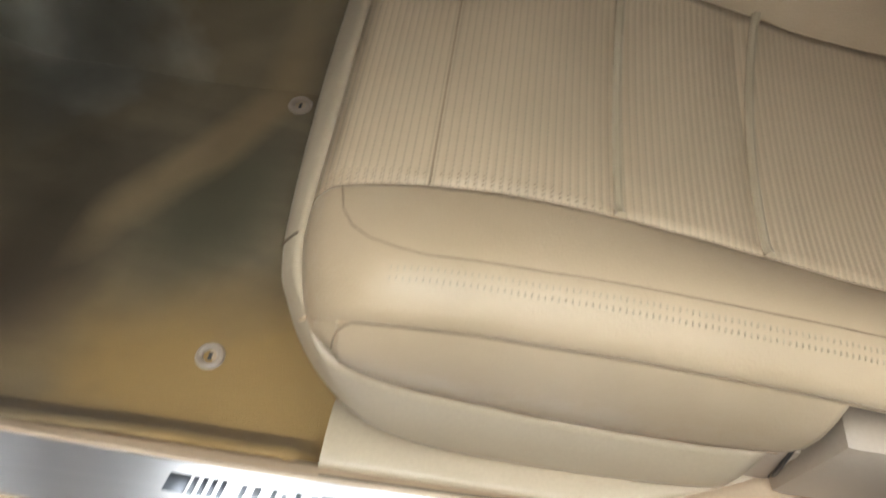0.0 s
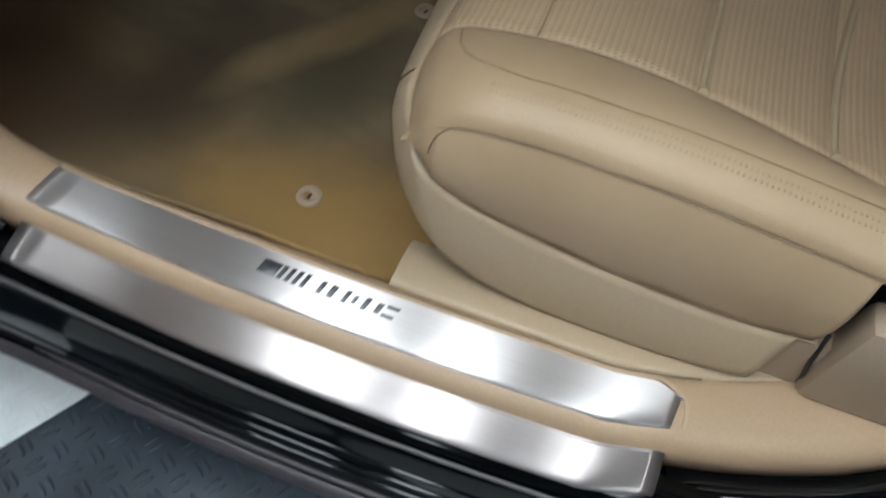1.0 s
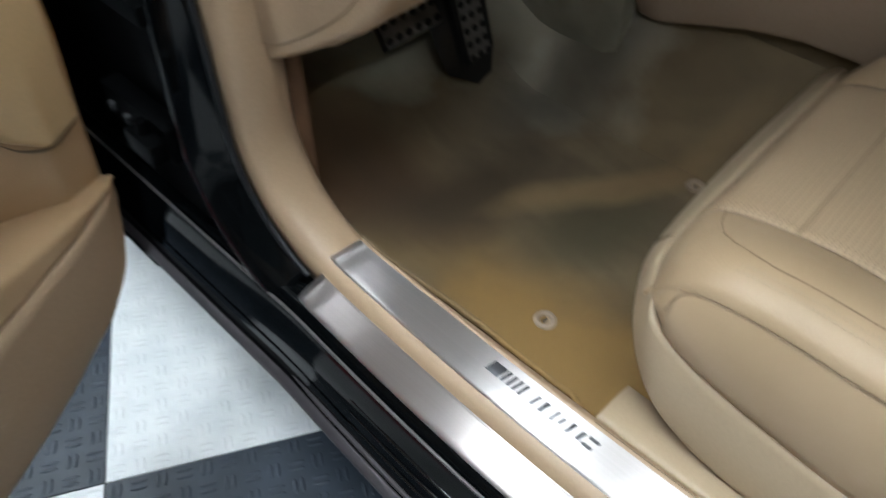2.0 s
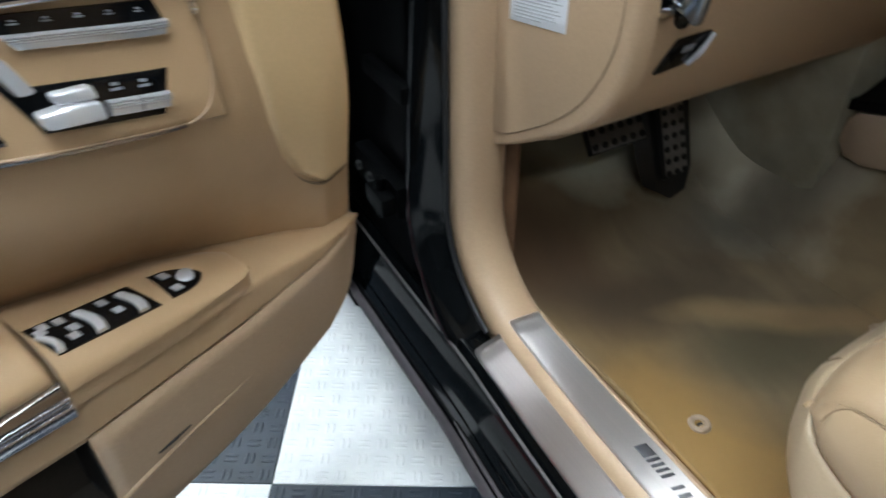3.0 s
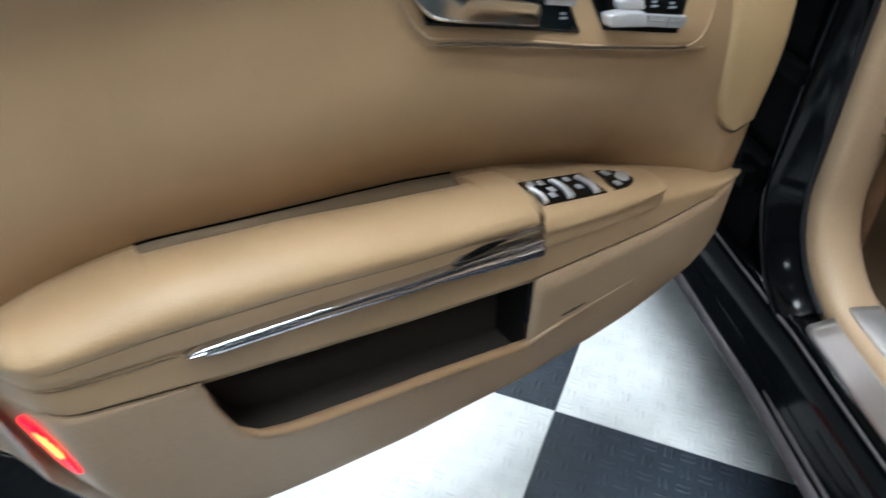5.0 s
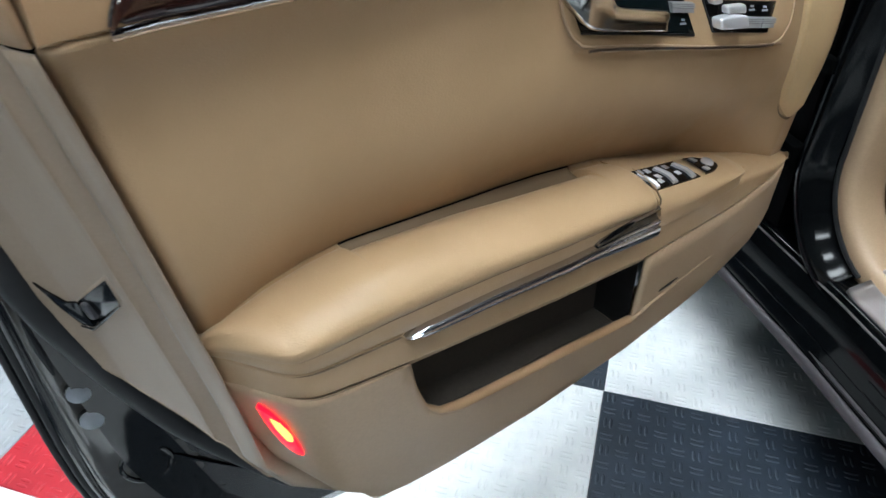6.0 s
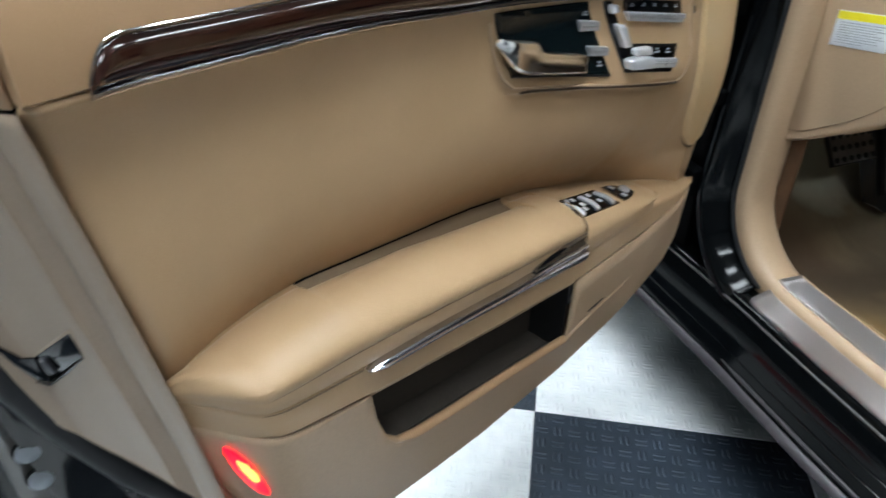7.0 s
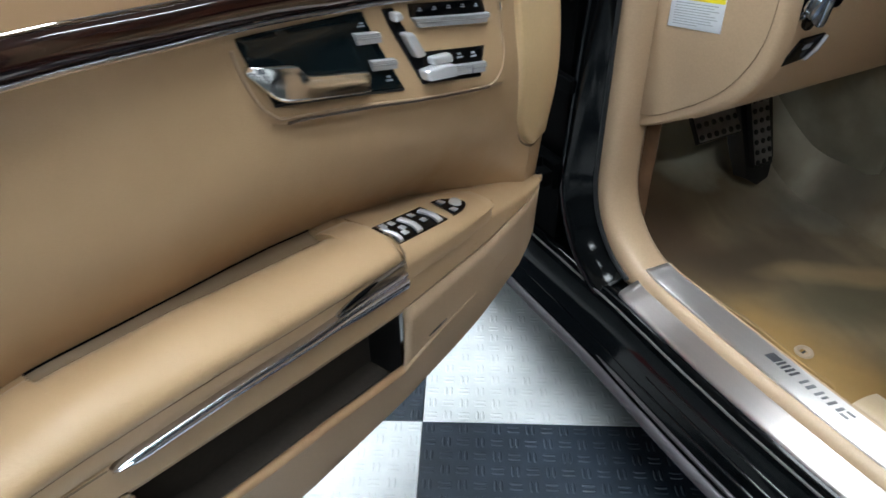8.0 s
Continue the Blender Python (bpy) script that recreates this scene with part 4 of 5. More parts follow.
        groove.append(Vector((u, lerp(W_LOW, u) + dw, lerp(Z_STRIP, u) + wide * k)))
    part("strip_groove", tube(groove, 0.0009, 6), M_DARK, door, "dark groove in the chrome strip")

# switch pod at the front of the armrest
def pod_top(u):
    return lerp([(0.232, 0.671), (0.25, 0.677), (0.277, 0.684), (0.35, 0.700), (0.434, 0.719)], u)


def pod_section(u):
    zi, w = lerp(Z_IN, u), lerp(W_LOW, u) + 0.002
    p = PW(u, zi)
    taper = lerp([(0.232, 0.0), (0.2335, 0.30), (0.238, 0.55), (0.246, 0.76), (0.256, 0.88), (0.28, 0.97), (0.32, 1.0)], u)
    inner = p + 0.005 + (1 - taper) * 0.012
    outer = w - (1 - taper) * 0.014
    t = pod_top(u)
    z0 = lerp([(0.23, 0.648), (0.327, 0.652), (0.434, 0.6615)], u)
    e1 = lerp([(0.23, 0.6655), (0.274, 0.6690), (0.338, 0.6720), (0.434, 0.6825)], u)
    d = min(1.0, (t - e1) / 0.040)
    return [(inner, z0), (inner, zi - 0.004), (inner + 0.004, zi + 0.001), (inner + 0.35 * (outer - inner), t - 0.002), (inner + 0.70 * (outer - inner), t - 0.009 * d), (outer - 0.005, t - 0.019 * d), (outer + 0.001, t - 0.027 * d),
            (outer + 0.0034, e1 + 0.003), (outer + 0.0036, e1), (outer - 0.0012, e1 - 0.0012), (outer - 0.0004, e1 - 0.0030), (outer + 0.0012, z0 + 0.003), (outer + 0.0006, z0 + 0.0004), (outer - 0.009, z0)]


rows = [[Vector((u, a, b)) for a, b in pod_section(u)] for u in span(0.232, 0.25, 12) + span(0.26, 0.431, 18) + [0.434]]
part("switch_pod", sheet(rows, None, True, True), M_LEATHER, door, "beige leather switch pod")


def on_pod(u, k, h):
    """k runs across the pod's top from the lining to the cabin side."""
    s = pod_section(u)
    a, b, c, d = s[2], s[3], s[4], s[5]
    pts = [(0.0, a), (0.35, b), (0.7, c), (1.0, d)]
    w = lerp([(q, r[0]) for q, r in pts], k)
    z = lerp([(q, r[1]) for q, r in pts], k)
    return Vector((u, w + 0.25 * h, z + 0.97 * h))


part("window_switch_panel", patch([(0.4315, 0.465), (0.4235, 0.87), (0.328, 0.87), (0.337, 0.446)], on_pod, -0.003, 0.0026, 8, 8), M_PIANO, door, "gloss black window switch panel")


def silver_band(u0, u1, k0, k1, wide):
    """An arched silver switch edge across the panel."""
    rows = []
    for t in steps(0, 1, 8):
        u, k = u0 + (u1 - u0) * t - 0.004 * math.sin(math.pi * t), k0 + (k1 - k0) * t
        rows.append([on_pod(u + d, k, h) for d, h in ((wide / 2, 0.002), (wide / 2, 0.0058), (wide / 4, 0.0072), (-wide / 4, 0.0072), (-wide / 2, 0.0054), (-wide / 2, 0.002))])
    return sheet(rows, None, True, True)


for u0, u1, k0, k1, wide in ((0.4265, 0.4205, 0.62, 0.865, 0.0065), (0.3890, 0.3845, 0.53, 0.86, 0.0100), (0.3500, 0.3445, 0.53, 0.86, 0.0100)):
    part("window_switch", silver_band(u0, u1, k0, k1, wide), M_SATIN, door, "arched silver window switch")
for u, k in ((0.4235, 0.49), (0.4275, 0.54), (0.410, 0.50), (0.4045, 0.63), (0.409, 0.72), (0.372, 0.50), (0.366, 0.66)):
    part("marking", patch([(u, k), (u - 0.0012, k + 0.075), (u - 0.0100, k + 0.070), (u - 0.0088, k - 0.005)], on_pod, 0.001, 0.0038, 2, 2, 0.0003), M_SATIN, door)
rows = []
for t in steps(0, 1, 12):
    u = 0.3165 - 0.041 * t
    half = 0.205 * math.sqrt(max(0.02, 1 - max(0, (t - 0.25) / 0.75) ** 2))
    rows.append([on_pod(u, 0.655 + 0.02 * t + half * s, 0.0026 if abs(s) < 0.99 else 0.0) for s in (-1, -0.96, -0.5, 0, 0.5, 0.96, 1)])
part("mirror_switch_panel", sheet(rows), M_PIANO, door, "rounded gloss black mirror switch panel")
kn = disc(on_pod(0.2895, 0.655, 0.0), (0, 0.25, 0.97), 0.0088, 0.0055, 20, 0.0008)
part("mirror_knob", kn, M_SATIN, door, "silver mirror adjusting knob")
for k in (0.50, 0.73):
    part("mirror_button", slab(rounded([(0.311, k), (0.309, k + 0.09), (0.300, k + 0.09), (0.302, k)], 0.002, 2), on_pod, 0.001, 0.0045, 0.001), M_SATIN, door)

# lower panel with the open map pocket
U_LOW = sorted(set(span(0.046, 0.13, 12) + span(0.13, 0.436, 18) + span(0.436, 0.70, 20) + span(0.70, 0.802, 22) + span(0.802, 0.92, 10) + span(0.92, 0.978, 14)))


def low_rows(u):
    top, bot = lerp(Z_LOWTOP, u), lerp(Z_BOTTOM, u)
    mid = lerp(Z_POCKET, u) if 0.436 <= u <= 0.802 else (top + (bot - top) * lerp([(0.05, 0.5), (0.436, 0.66)], u) if u < 0.436 else top - 0.002 - (u - 0.802) * 0.3)
    mid = min(max(mid, bot + 0.01), top - 0.0004)
    zs = [top - 0.0004 - (top - mid) * k for k in (0, 0.25, 0.5, 0.75, 1)] + [mid - (mid - bot) * k for k in (0.1, 0.3, 0.55, 0.8, 0.93)]
    out = [Vector((lean(u, z), low_w(u, z), z)) for z in zs]
    wb = low_w(u, bot)
    v = lean(u, bot)
    out += [Vector((v, wb - 0.003, bot + 0.001)), Vector((v, wb - 0.010, bot - 0.002)), Vector((v, min(wb - 0.012, -0.04), bot + 0.004))]
    return out


bm = bmesh.new()
vs = [[bm.verts.new(p) for p in low_rows(u)] for u in U_LOW]
for (ua, a), (ub, b) in zip(zip(U_LOW, vs), zip(U_LOW[1:], vs[1:])):
    for i in range(len(a) - 1):
        if 0.4359 <= ua and ub <= 0.8021 and i < 4:
            continue
        bm.faces.new((a[i], a[i + 1], b[i + 1], b[i]))
thick(part("lower_panel", bm, M_TRIM, door, "beige lower door panel with open pocket"), 0.004)

lip = [Vector((u, low_w(u, lerp(Z_POCKET, u)) - 0.003, lerp(Z_POCKET, u) - 0.002)) for u in span(0.437, 0.73, 20) + span(0.74, 0.801, 14)]
part("pocket_lip", tube(lip, [0.0062] * 20 + [0.0062 - 0.0003 * k for k in range(16)], 10), M_PAD, door, "rounded tan pocket lip")
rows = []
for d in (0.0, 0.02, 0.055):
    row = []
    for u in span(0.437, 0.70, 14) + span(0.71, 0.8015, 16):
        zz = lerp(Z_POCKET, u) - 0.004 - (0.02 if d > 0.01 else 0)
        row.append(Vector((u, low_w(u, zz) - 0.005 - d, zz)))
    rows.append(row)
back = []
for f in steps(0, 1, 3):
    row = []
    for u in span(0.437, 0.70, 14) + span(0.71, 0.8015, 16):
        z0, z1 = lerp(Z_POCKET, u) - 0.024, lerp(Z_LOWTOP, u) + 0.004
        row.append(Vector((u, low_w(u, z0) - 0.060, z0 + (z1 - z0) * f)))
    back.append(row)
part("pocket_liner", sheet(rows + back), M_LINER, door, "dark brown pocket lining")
side = bmesh.new()
zf = lerp(Z_POCKET, 0.437)
sheet([[Vector((0.4365, 0.040 - d, z)) for d in (0, 0.11)] for z in (zf - 0.024, 0.617)], side)
part("pocket_end", side, M_BLACK_PLASTIC, door)
# crease of the front flap and its pull slot
crease = [Vector((u, low_w(u, z) - 0.0024, z - 0.002)) for u, z in ((0.440, 0.5145), (0.42, 0.518), (0.40, 0.522), (0.35, 0.529), (0.28, 0.536), (0.20, 0.546), (0.12, 0.556))]
part("flap_crease", tube(crease, [0.0060, 0.0052, 0.0046, 0.0038, 0.0034, 0.0030, 0.0024], 10), M_TRIM, door)
slot = [Vector((u, low_w(u, 0.536) + 0.0006, z)) for u, z in ((0.386, 0.5365), (0.366, 0.5375), (0.346, 0.5390))]
part("flap_slot", tube(slot, [0.0010, 0.0018, 0.0008], 6), M_BLACK_PLASTIC, door, "dark pull slot")

# ---- rear edge of the door: beige closing face, door, seal, black metal ----
def face_point(z, k):
    """k metres along the closing face, from the lining's rear edge outwards."""
    u0 = rear_u(z)
    path = [(0.0, 0.0, 0.016), (0.004, 0.0035, 0.0125), (0.022, 0.0115, -0.004), (0.026, 0.0125, -0.012), (0.038, 0.0245, -0.0185), (0.042, 0.0275, -0.0175), (0.048, 0.0315, -0.0245), (0.051, 0.033, -0.029), (0.115, 0.067, -0.085), (0.122, 0.073, -0.0895), (0.135, 0.0865, -0.098), (0.142, 0.090, -0.104), (0.16, 0.090, -0.12)]
    du = lerp([(a, b) for a, b, c in path], k)
    dw = lerp([(a, c) for a, b, c in path], k)
    return Vector((u0 + du, dw, z))


def face_width(z):
    return lerp([(0.50, 0.032), (0.58, 0.029), (0.60, 0.034), (0.62, 0.046), (0.64, 0.075), (0.66, 0.110), (0.68, 0.124), (0.70, 0.131), (0.74, 0.135), (0.86, 0.137), (1.0, 0.140)], z)


def panel_end(z):
    """Where the lower panel's rear end meets the closing face."""
    if z > 0.70:
        return face_point(z, 0.0) + Vector((-0.001, 0.0, 0.0))
    e = lerp([(0.490, 0.875), (0.496, 0.885), (0.526, 0.925), (0.576, 0.955), (0.64, 0.972), (0.70, 0.978)], z)
    return Vector((lean(e, z) - 0.002, low_w(e, z) - 0.0015, z))


rows = []
for z in steps(0.505, 1.004, 60):
    wide = face_width(z)
    rows.append([panel_end(z)] + [face_point(z, min(k, wide)) for k in (0.0, 0.004, 0.010, 0.016, 0.0215, 0.0222, 0.026, 0.031, 0.0375, 0.040, 0.042, 0.045, 0.0478, 0.051, 0.070, 0.092, 0.112, 0.116, 0.122, 0.129, 0.135, 0.142, 0.16)])
thick(part("closing_face", sheet(rows), M_TRIM_GREY, door, "moulded beige closing face with grooves"), 0.003)
rows = []
for z in steps(1.008, 1.11, 6):
    rows.append([face_point(1.004, k) + Vector((0.010 * (z - 1.004) / 0.1, -0.3 * max(0, z - 1.07), z - 1.004)) for k in (0.0, 0.004, 0.022, 0.026, 0.038, 0.042, 0.048, 0.051, 0.085, 0.115, 0.135, 0.16)])
thick(part("upper_closing_face", sheet(rows), M_PAD, door, "tan upper closing face"), 0.003)
seal_line = [tuple(v) for v in curve([(1.118, -0.118, 1.10), (1.094, -0.117, 0.95), (1.076, -0.116, 0.841), (1.066, -0.116, 0.772), (1.047, -0.114, 0.71), (1.027, -0.111, 0.656), (0.994, -0.103, 0.581), (0.964, -0.094, 0.531), (0.930, -0.084, 0.479), (0.897, -0.078, 0.428), (0.855, -0.074, 0.390), (0.80, -0.074, 0.368), (0.70, -0.074, 0.36)], 6)]
seal_size = [lerp([(0.36, 0.008), (0.45, 0.011), (0.53, 0.013), (0.66, 0.0145), (1.1, 0.015)], p[2]) for p in seal_line]
part("door_seal", tube([(u - 0.006, w + 0.006, z) for u, w, z in seal_line], seal_size, 12), M_RUBBER, door, "thick black rubber door seal")
seal_lip = [(u - 0.019, w + 0.014, z + 0.004) for u, w, z in seal_line]
part("seal_lip", tube(seal_lip, [0.30 * r for r in seal_size], 8), M_RUBBER, door)


def metal_in(z):
    """Inner border of the painted closing metal, tucked under the seal."""
    return Vector((lerp([(0.28, 0.74), (0.345, 0.80), (0.40, 0.875), (0.48, 0.930), (0.53, 0.962), (0.58, 0.990), (0.66, 1.022), (0.71, 1.040), (0.77, 1.058), (0.84, 1.068), (0.95, 1.084), (1.10, 1.105)], z), lerp([(0.345, -0.096), (0.53, -0.110), (0.66, -0.120), (1.1, -0.122)], z), z))


def metal_out(z):
    return Vector((lerp([(0.28, 1.0), (0.345, 1.040), (0.42, 1.064), (0.50, 1.075), (0.565, 1.078), (0.76, 1.080), (0.80, 1.086), (0.9, 1.100), (1.1, 1.118)], z), -0.135, z))


def on_metal(k, z, h):
    a, b = metal_in(z), metal_out(z)
    n = Vector((0.25, 0.97, 0.0))
    dip = 0.006 * math.sin(math.pi * min(1, max(0, (k - 0.08) / 0.84))) ** 0.5
    return a + (b - a) * k + n * (h - dip)


rows = [[on_metal(k, z, 0.0) for k in (0, 0.05, 0.10, 0.16, 0.3, 0.5, 0.7, 0.84, 0.90, 0.95, 1.0)] for z in steps(0.28, 1.10, 48)]
thick(part("closing_metal", sheet(rows), M_DOOR_PAINT, door, "gloss black closing metal"), 0.003)
for x, z in ((1.0556, 0.6395), (1.0545, 0.6005)):
    a, b = metal_in(z), metal_out(z)
    k = min(0.85, max(0.15, (x - a.x) / (b.x - a.x)))
    part("bolt_recess", disc(on_metal(k, z, 0.0045), (0.25, 0.97, 0.05), 0.0130, 0.0022, 20), M_BLACK_PAINT, door)
    part("bolt", disc(on_metal(k, z, 0.0075), (0.25, 0.97, 0.05), 0.0112, 0.004, 20, 0.0035), M_BOLT, door, "silver round-headed bolt")
part("drain_plug", disc(on_metal(0.62, 0.505, -0.001), (0.25, 0.97, 0.05), 0.024, 0.003, 24), M_RUBBER, door, "black rubber plug in the door metal")
part("plug_rim", ringbm(on_metal(0.62, 0.505, 0.002), (0.25, 0.97, 0.05), 0.026, 0.003, 24), M_BLACK_PAINT, door)
part("metal_crease", tube([on_metal(k, z, 0.0010) for k, z in ((0.66, 0.56), (0.50, 0.525), (0.30, 0.475), (0.20, 0.44))], [0.0012, 0.0026, 0.0026, 0.0010], 8), M_BLACK_PAINT, door)
part("metal_slot", tube([on_metal(0.82, z, 0.0005) for z in (0.735, 0.70, 0.665)], [0.0012, 0.0040, 0.0014], 8), M_RUBBER, door)
rows = [[metal_out(z) + Vector((du, dw, 0)) for du, dw in ((-0.001, 0.0), (0.006, -0.003), (0.012, -0.014), (0.022, -0.030), (0.024, -0.040))] for z in steps(0.345, 1.10, 30)]
thick(part("door_skin_edge", sheet(rows), M_BLACK_PAINT, door), 0.002)
for du, dw, r, nm in ((0.0045, -0.004, 0.0028, "outer_flange"), (0.012, -0.015, 0.0042, "outer_seal"), (0.021, -0.030, 0.0042, "outer_seal")):
    part(nm, tube([metal_out(z) + Vector((du, dw, 0)) for z in steps(0.35, 1.08, 30)], r, 10), M_BLACK_PAINT if nm == "outer_flange" else M_RUBBER, door, "black rubber seal along the door edge" if nm == "outer_seal" else "")
FACE_N = Vector((0.72, 0.69, 0.0))


def on_face(k, z, h):
    return face_point(z, k) + FACE_N * h


# latch opening, its dark depth painted as flat black plates: a wide mouth that tails off into a slot towards the seal
mouth = [(0.0535, 0.8160), (0.0545, 0.7890), (0.106, 0.7430), (0.1065, 0.7740), (0.100, 0.7790)]
tail = [(0.1055, 0.7742), (0.1060, 0.7432), (0.1170, 0.7425), (0.1250, 0.7640), (0.1310, 0.7960), (0.1255, 0.7830), (0.1180, 0.7705)]
part("latch_collar", slab(rounded([(k + (k - 0.09) * 0.10, z + (z - 0.775) * 0.16) for k, z in mouth], 0.004, 3), on_face, -0.003, 0.0007, 0.0006), M_TRIM_GREY, door)
part("latch", slab(rounded(mouth, 0.003, 3), on_face, -0.001, 0.0012, 0.0003), M_PIANO, door, "flat black plate drawn as the dark latch opening")
part("latch_slot", slab(rounded(tail, 0.002, 3), on_face, -0.001, 0.0018, 0.0006), M_BLACK_PAINT, door)
part("latch_claw", slab(rounded([(0.101, 0.776), (0.092, 0.779), (0.090, 0.762), (0.099, 0.758)], 0.003, 3), on_face, 0.001, 0.005, 0.0015), M_BADGE, door)
part("latch_lip", tube([on_face(0.119, 0.7425, 0.0015), on_face(0.106, 0.7425, 0.003), on_face(0.080, 0.7650, 0.003), on_face(0.055, 0.7875, 0.0015)], [0.0007, 0.0013, 0.0013, 0.0007], 8), M_BLACK_PAINT, door)

# red marker lamp on the rear corner
def on_corner(u, z, h):
    s = u + (0.968 - rear_u(z)) * 0.75
    return Vector((u + 0.60 * h, low_w(min(s, 0.975), z) + 0.80 * h, z))


lens = [(0.936, 0.676), (0.928, 0.668), (0.920, 0.652), (0.913, 0.626), (0.9095, 0.609), (0.917, 0.614), (0.923, 0.626), (0.930, 0.646)]
part("marker_lamp", slab(rounded(lens, 0.003, 3), on_corner, -0.004, 0.0028, 0.0016), M_RED_LENS, door, "lit red marker lamp lens")
core = [(0.929, 0.664), (0.923, 0.658), (0.9165, 0.642), (0.9155, 0.632), (0.919, 0.631), (0.925, 0.646)]
part("bulb", slab(rounded(core, 0.003, 3), on_corner, 0.002, 0.0036, 0.0006), M_RED_CORE, door, "bright bulb behind the lens")

# ---- handle recess and switches on the upper lining ----
bez = [on_panel(u, z, 0.001) for u, z in curve(((0.571, 0.968), (0.563, 0.937), (0.555, 0.914), (0.544, 0.900), (0.530, 0.894), (0.46, 0.882), (0.35, 0.861), (0.275, 0.849), (0.252, 0.848), (0.236, 0.858), (0.224, 0.888), (0.216, 0.938)), 4)]
part("bezel_rim", tube(bez, [0.0016] * (len(bez) - 16) + [0.0010] * 16, 8), M_TRIM, door, "raised beige rim round the controls")
part("bezel_chrome", tube([on_panel(u, z, 0.0045) for u, z in curve(((0.535, 0.8915), (0.513, 0.8890), (0.449, 0.8780), (0.377, 0.8655), (0.300, 0.8530), (0.266, 0.8485)), 4)], 0.0018, 6), M_STRIP, door)

part("handle_recess", patch([(0.567, 0.978), (0.5404, 0.9097), (0.389, 0.8813), (0.4237, 0.967)], on_panel, -0.006, 0.0026, 8, 16), M_RECESS, door, "gloss black handle recess")
part("recess_shadow_gap", tube([on_panel(*p, 0.0015) for p in ((0.541, 0.9090), (0.46, 0.8938), (0.390, 0.8805))], 0.0013, 6), M_BLACK_PLASTIC, door)
rows = []
for u, lo, hi, d in ((0.5640, 0.946, 0.953, 0.005), (0.5615, 0.941, 0.9530, 0.010), (0.552, 0.9265, 0.9515, 0.016), (0.543, 0.9155, 0.9498, 0.019), (0.530, 0.9115, 0.9476, 0.0205), (0.5185, 0.9095, 0.9455, 0.021), (0.5150, 0.9088, 0.937, 0.021), (0.511, 0.9081, 0.9330, 0.021), (0.490, 0.9038, 0.9283, 0.0205), (0.465, 0.8988, 0.9225, 0.0195), (0.445, 0.8950, 0.9180, 0.018), (0.4375, 0.8938, 0.9150, 0.0165), (0.434, 0.8935, 0.906, 0.012)):
    tall = hi - lo
    rows.append([on_panel(u, lo, 0.002), on_panel(u, lo, d - 0.005), on_panel(u, lo + tall * 0.07, d - 0.002), on_panel(u, lo + tall * 0.45, d - 0.003), on_panel(u, hi - tall * 0.16, d), on_panel(u, hi - tall * 0.06, d + 0.0012), on_panel(u, hi, d - 0.0005), on_panel(u, hi, 0.004)])
pull = part("door_pull", sheet(rows, None, True, True), M_PULL, door, "chrome inner door pull")
sb = pull.modifiers.new("round", "SUBSURF")
sb.levels = sb.render_levels = 1


def plate_button(pts, high, mat, parent, name, label="", ease=0.003, soft=0.0035):
    return part(name, slab(rounded(pts, soft, 4), on_panel, 0.0005, high + 0.001, ease), mat, parent, label)


def ribbed(a, b, c, d, parent, label="ribbed silver button"):
    """A silver rocker: smooth lower half, three fine ribs above. Corners: top pair, then bottom pair."""
    a, b, c, d = (Vector(p) for p in (a, b, c, d))
    bm = patch([a, b, c, d], on_panel, 0.001, 0.0062, 10, 4, 0.0012)
    for i in range(3):
        lo, hi = 0.06 + 0.17 * i, 0.16 + 0.17 * i
        patch([a + (d - a) * lo, b + (c - b) * lo, b + (c - b) * hi, a + (d - a) * hi], on_panel, 0.006, 0.0080, 10, 2, 0.0004, bm)
    # dark strips painted in as the shade between the ribs
    for i in range(3):
        lo, hi = 0.165 + 0.17 * i, 0.215 + 0.17 * i
        patch([a + (d - a) * lo, b + (c - b) * lo, b + (c - b) * hi, a + (d - a) * hi], on_panel, 0.005, 0.0066, 8, 2, 0.0002, lines)
    return part("silver_button", bm, M_SATIN, parent, label)


def mark(u, z, wide=0.0050, tall=0.0030):
    """A small printed sign on a switch panel, as two short bars."""
    bm = slab([(u, z), (u - wide, z - 0.001), (u - wide, z + tall * 0.35 - 0.001), (u, z + tall * 0.35)], on_panel, 0.001, 0.0032, 0.0002)
    slab([(u - wide * 0.2, z + tall * 0.6), (u - wide * 0.8, z + tall * 0.6 - 0.001), (u - wide * 0.8, z + tall - 0.001), (u - wide * 0.2, z + tall)], on_panel, 0.001, 0.0032, 0.0002, bm)
    return part("marking", bm, M_MARK, door)


lines = bmesh.new()
ribbed((0.439, 0.9498), (0.409, 0.9449), (0.4066, 0.9335), (0.4353, 0.9372), door)
ribbed((0.426, 0.9202), (0.3955, 0.9150), (0.3945, 0.9043), (0.4238, 0.9090), door)
mark(0.4310, 0.9535, 0.008, 0.0045)
mark(0.4105, 0.8945, 0.008, 0.006)

bm = patch([(0.3996, 0.964), (0.3639, 0.8788), (0.3400, 0.8745), (0.386, 0.9628)], on_panel, -0.006, 0.0026, 10, 4)
patch([(0.3585, 0.9113), (0.2632, 0.8952), (0.2780, 0.8637), (0.3639, 0.8788)], on_panel, -0.006, 0.0028, 12, 5, 0.0012, bm)
part("seat_switch_panel", bm, M_PIANO, door, "black seat adjuster panel")
plate_button([(0.3929, 0.9605), (0.3815, 0.9592), (0.3790, 0.9500), (0.3902, 0.9495)], 0.010, M_SATIN, door, "headrest_switch", "silver headrest-shaped switch")
plate_button([(0.3829, 0.9376), (0.3701, 0.9362), (0.3594, 0.9095), (0.3714, 0.9093)], 0.011, M_SATIN, door, "backrest_switch", "silver backrest-shaped switch")
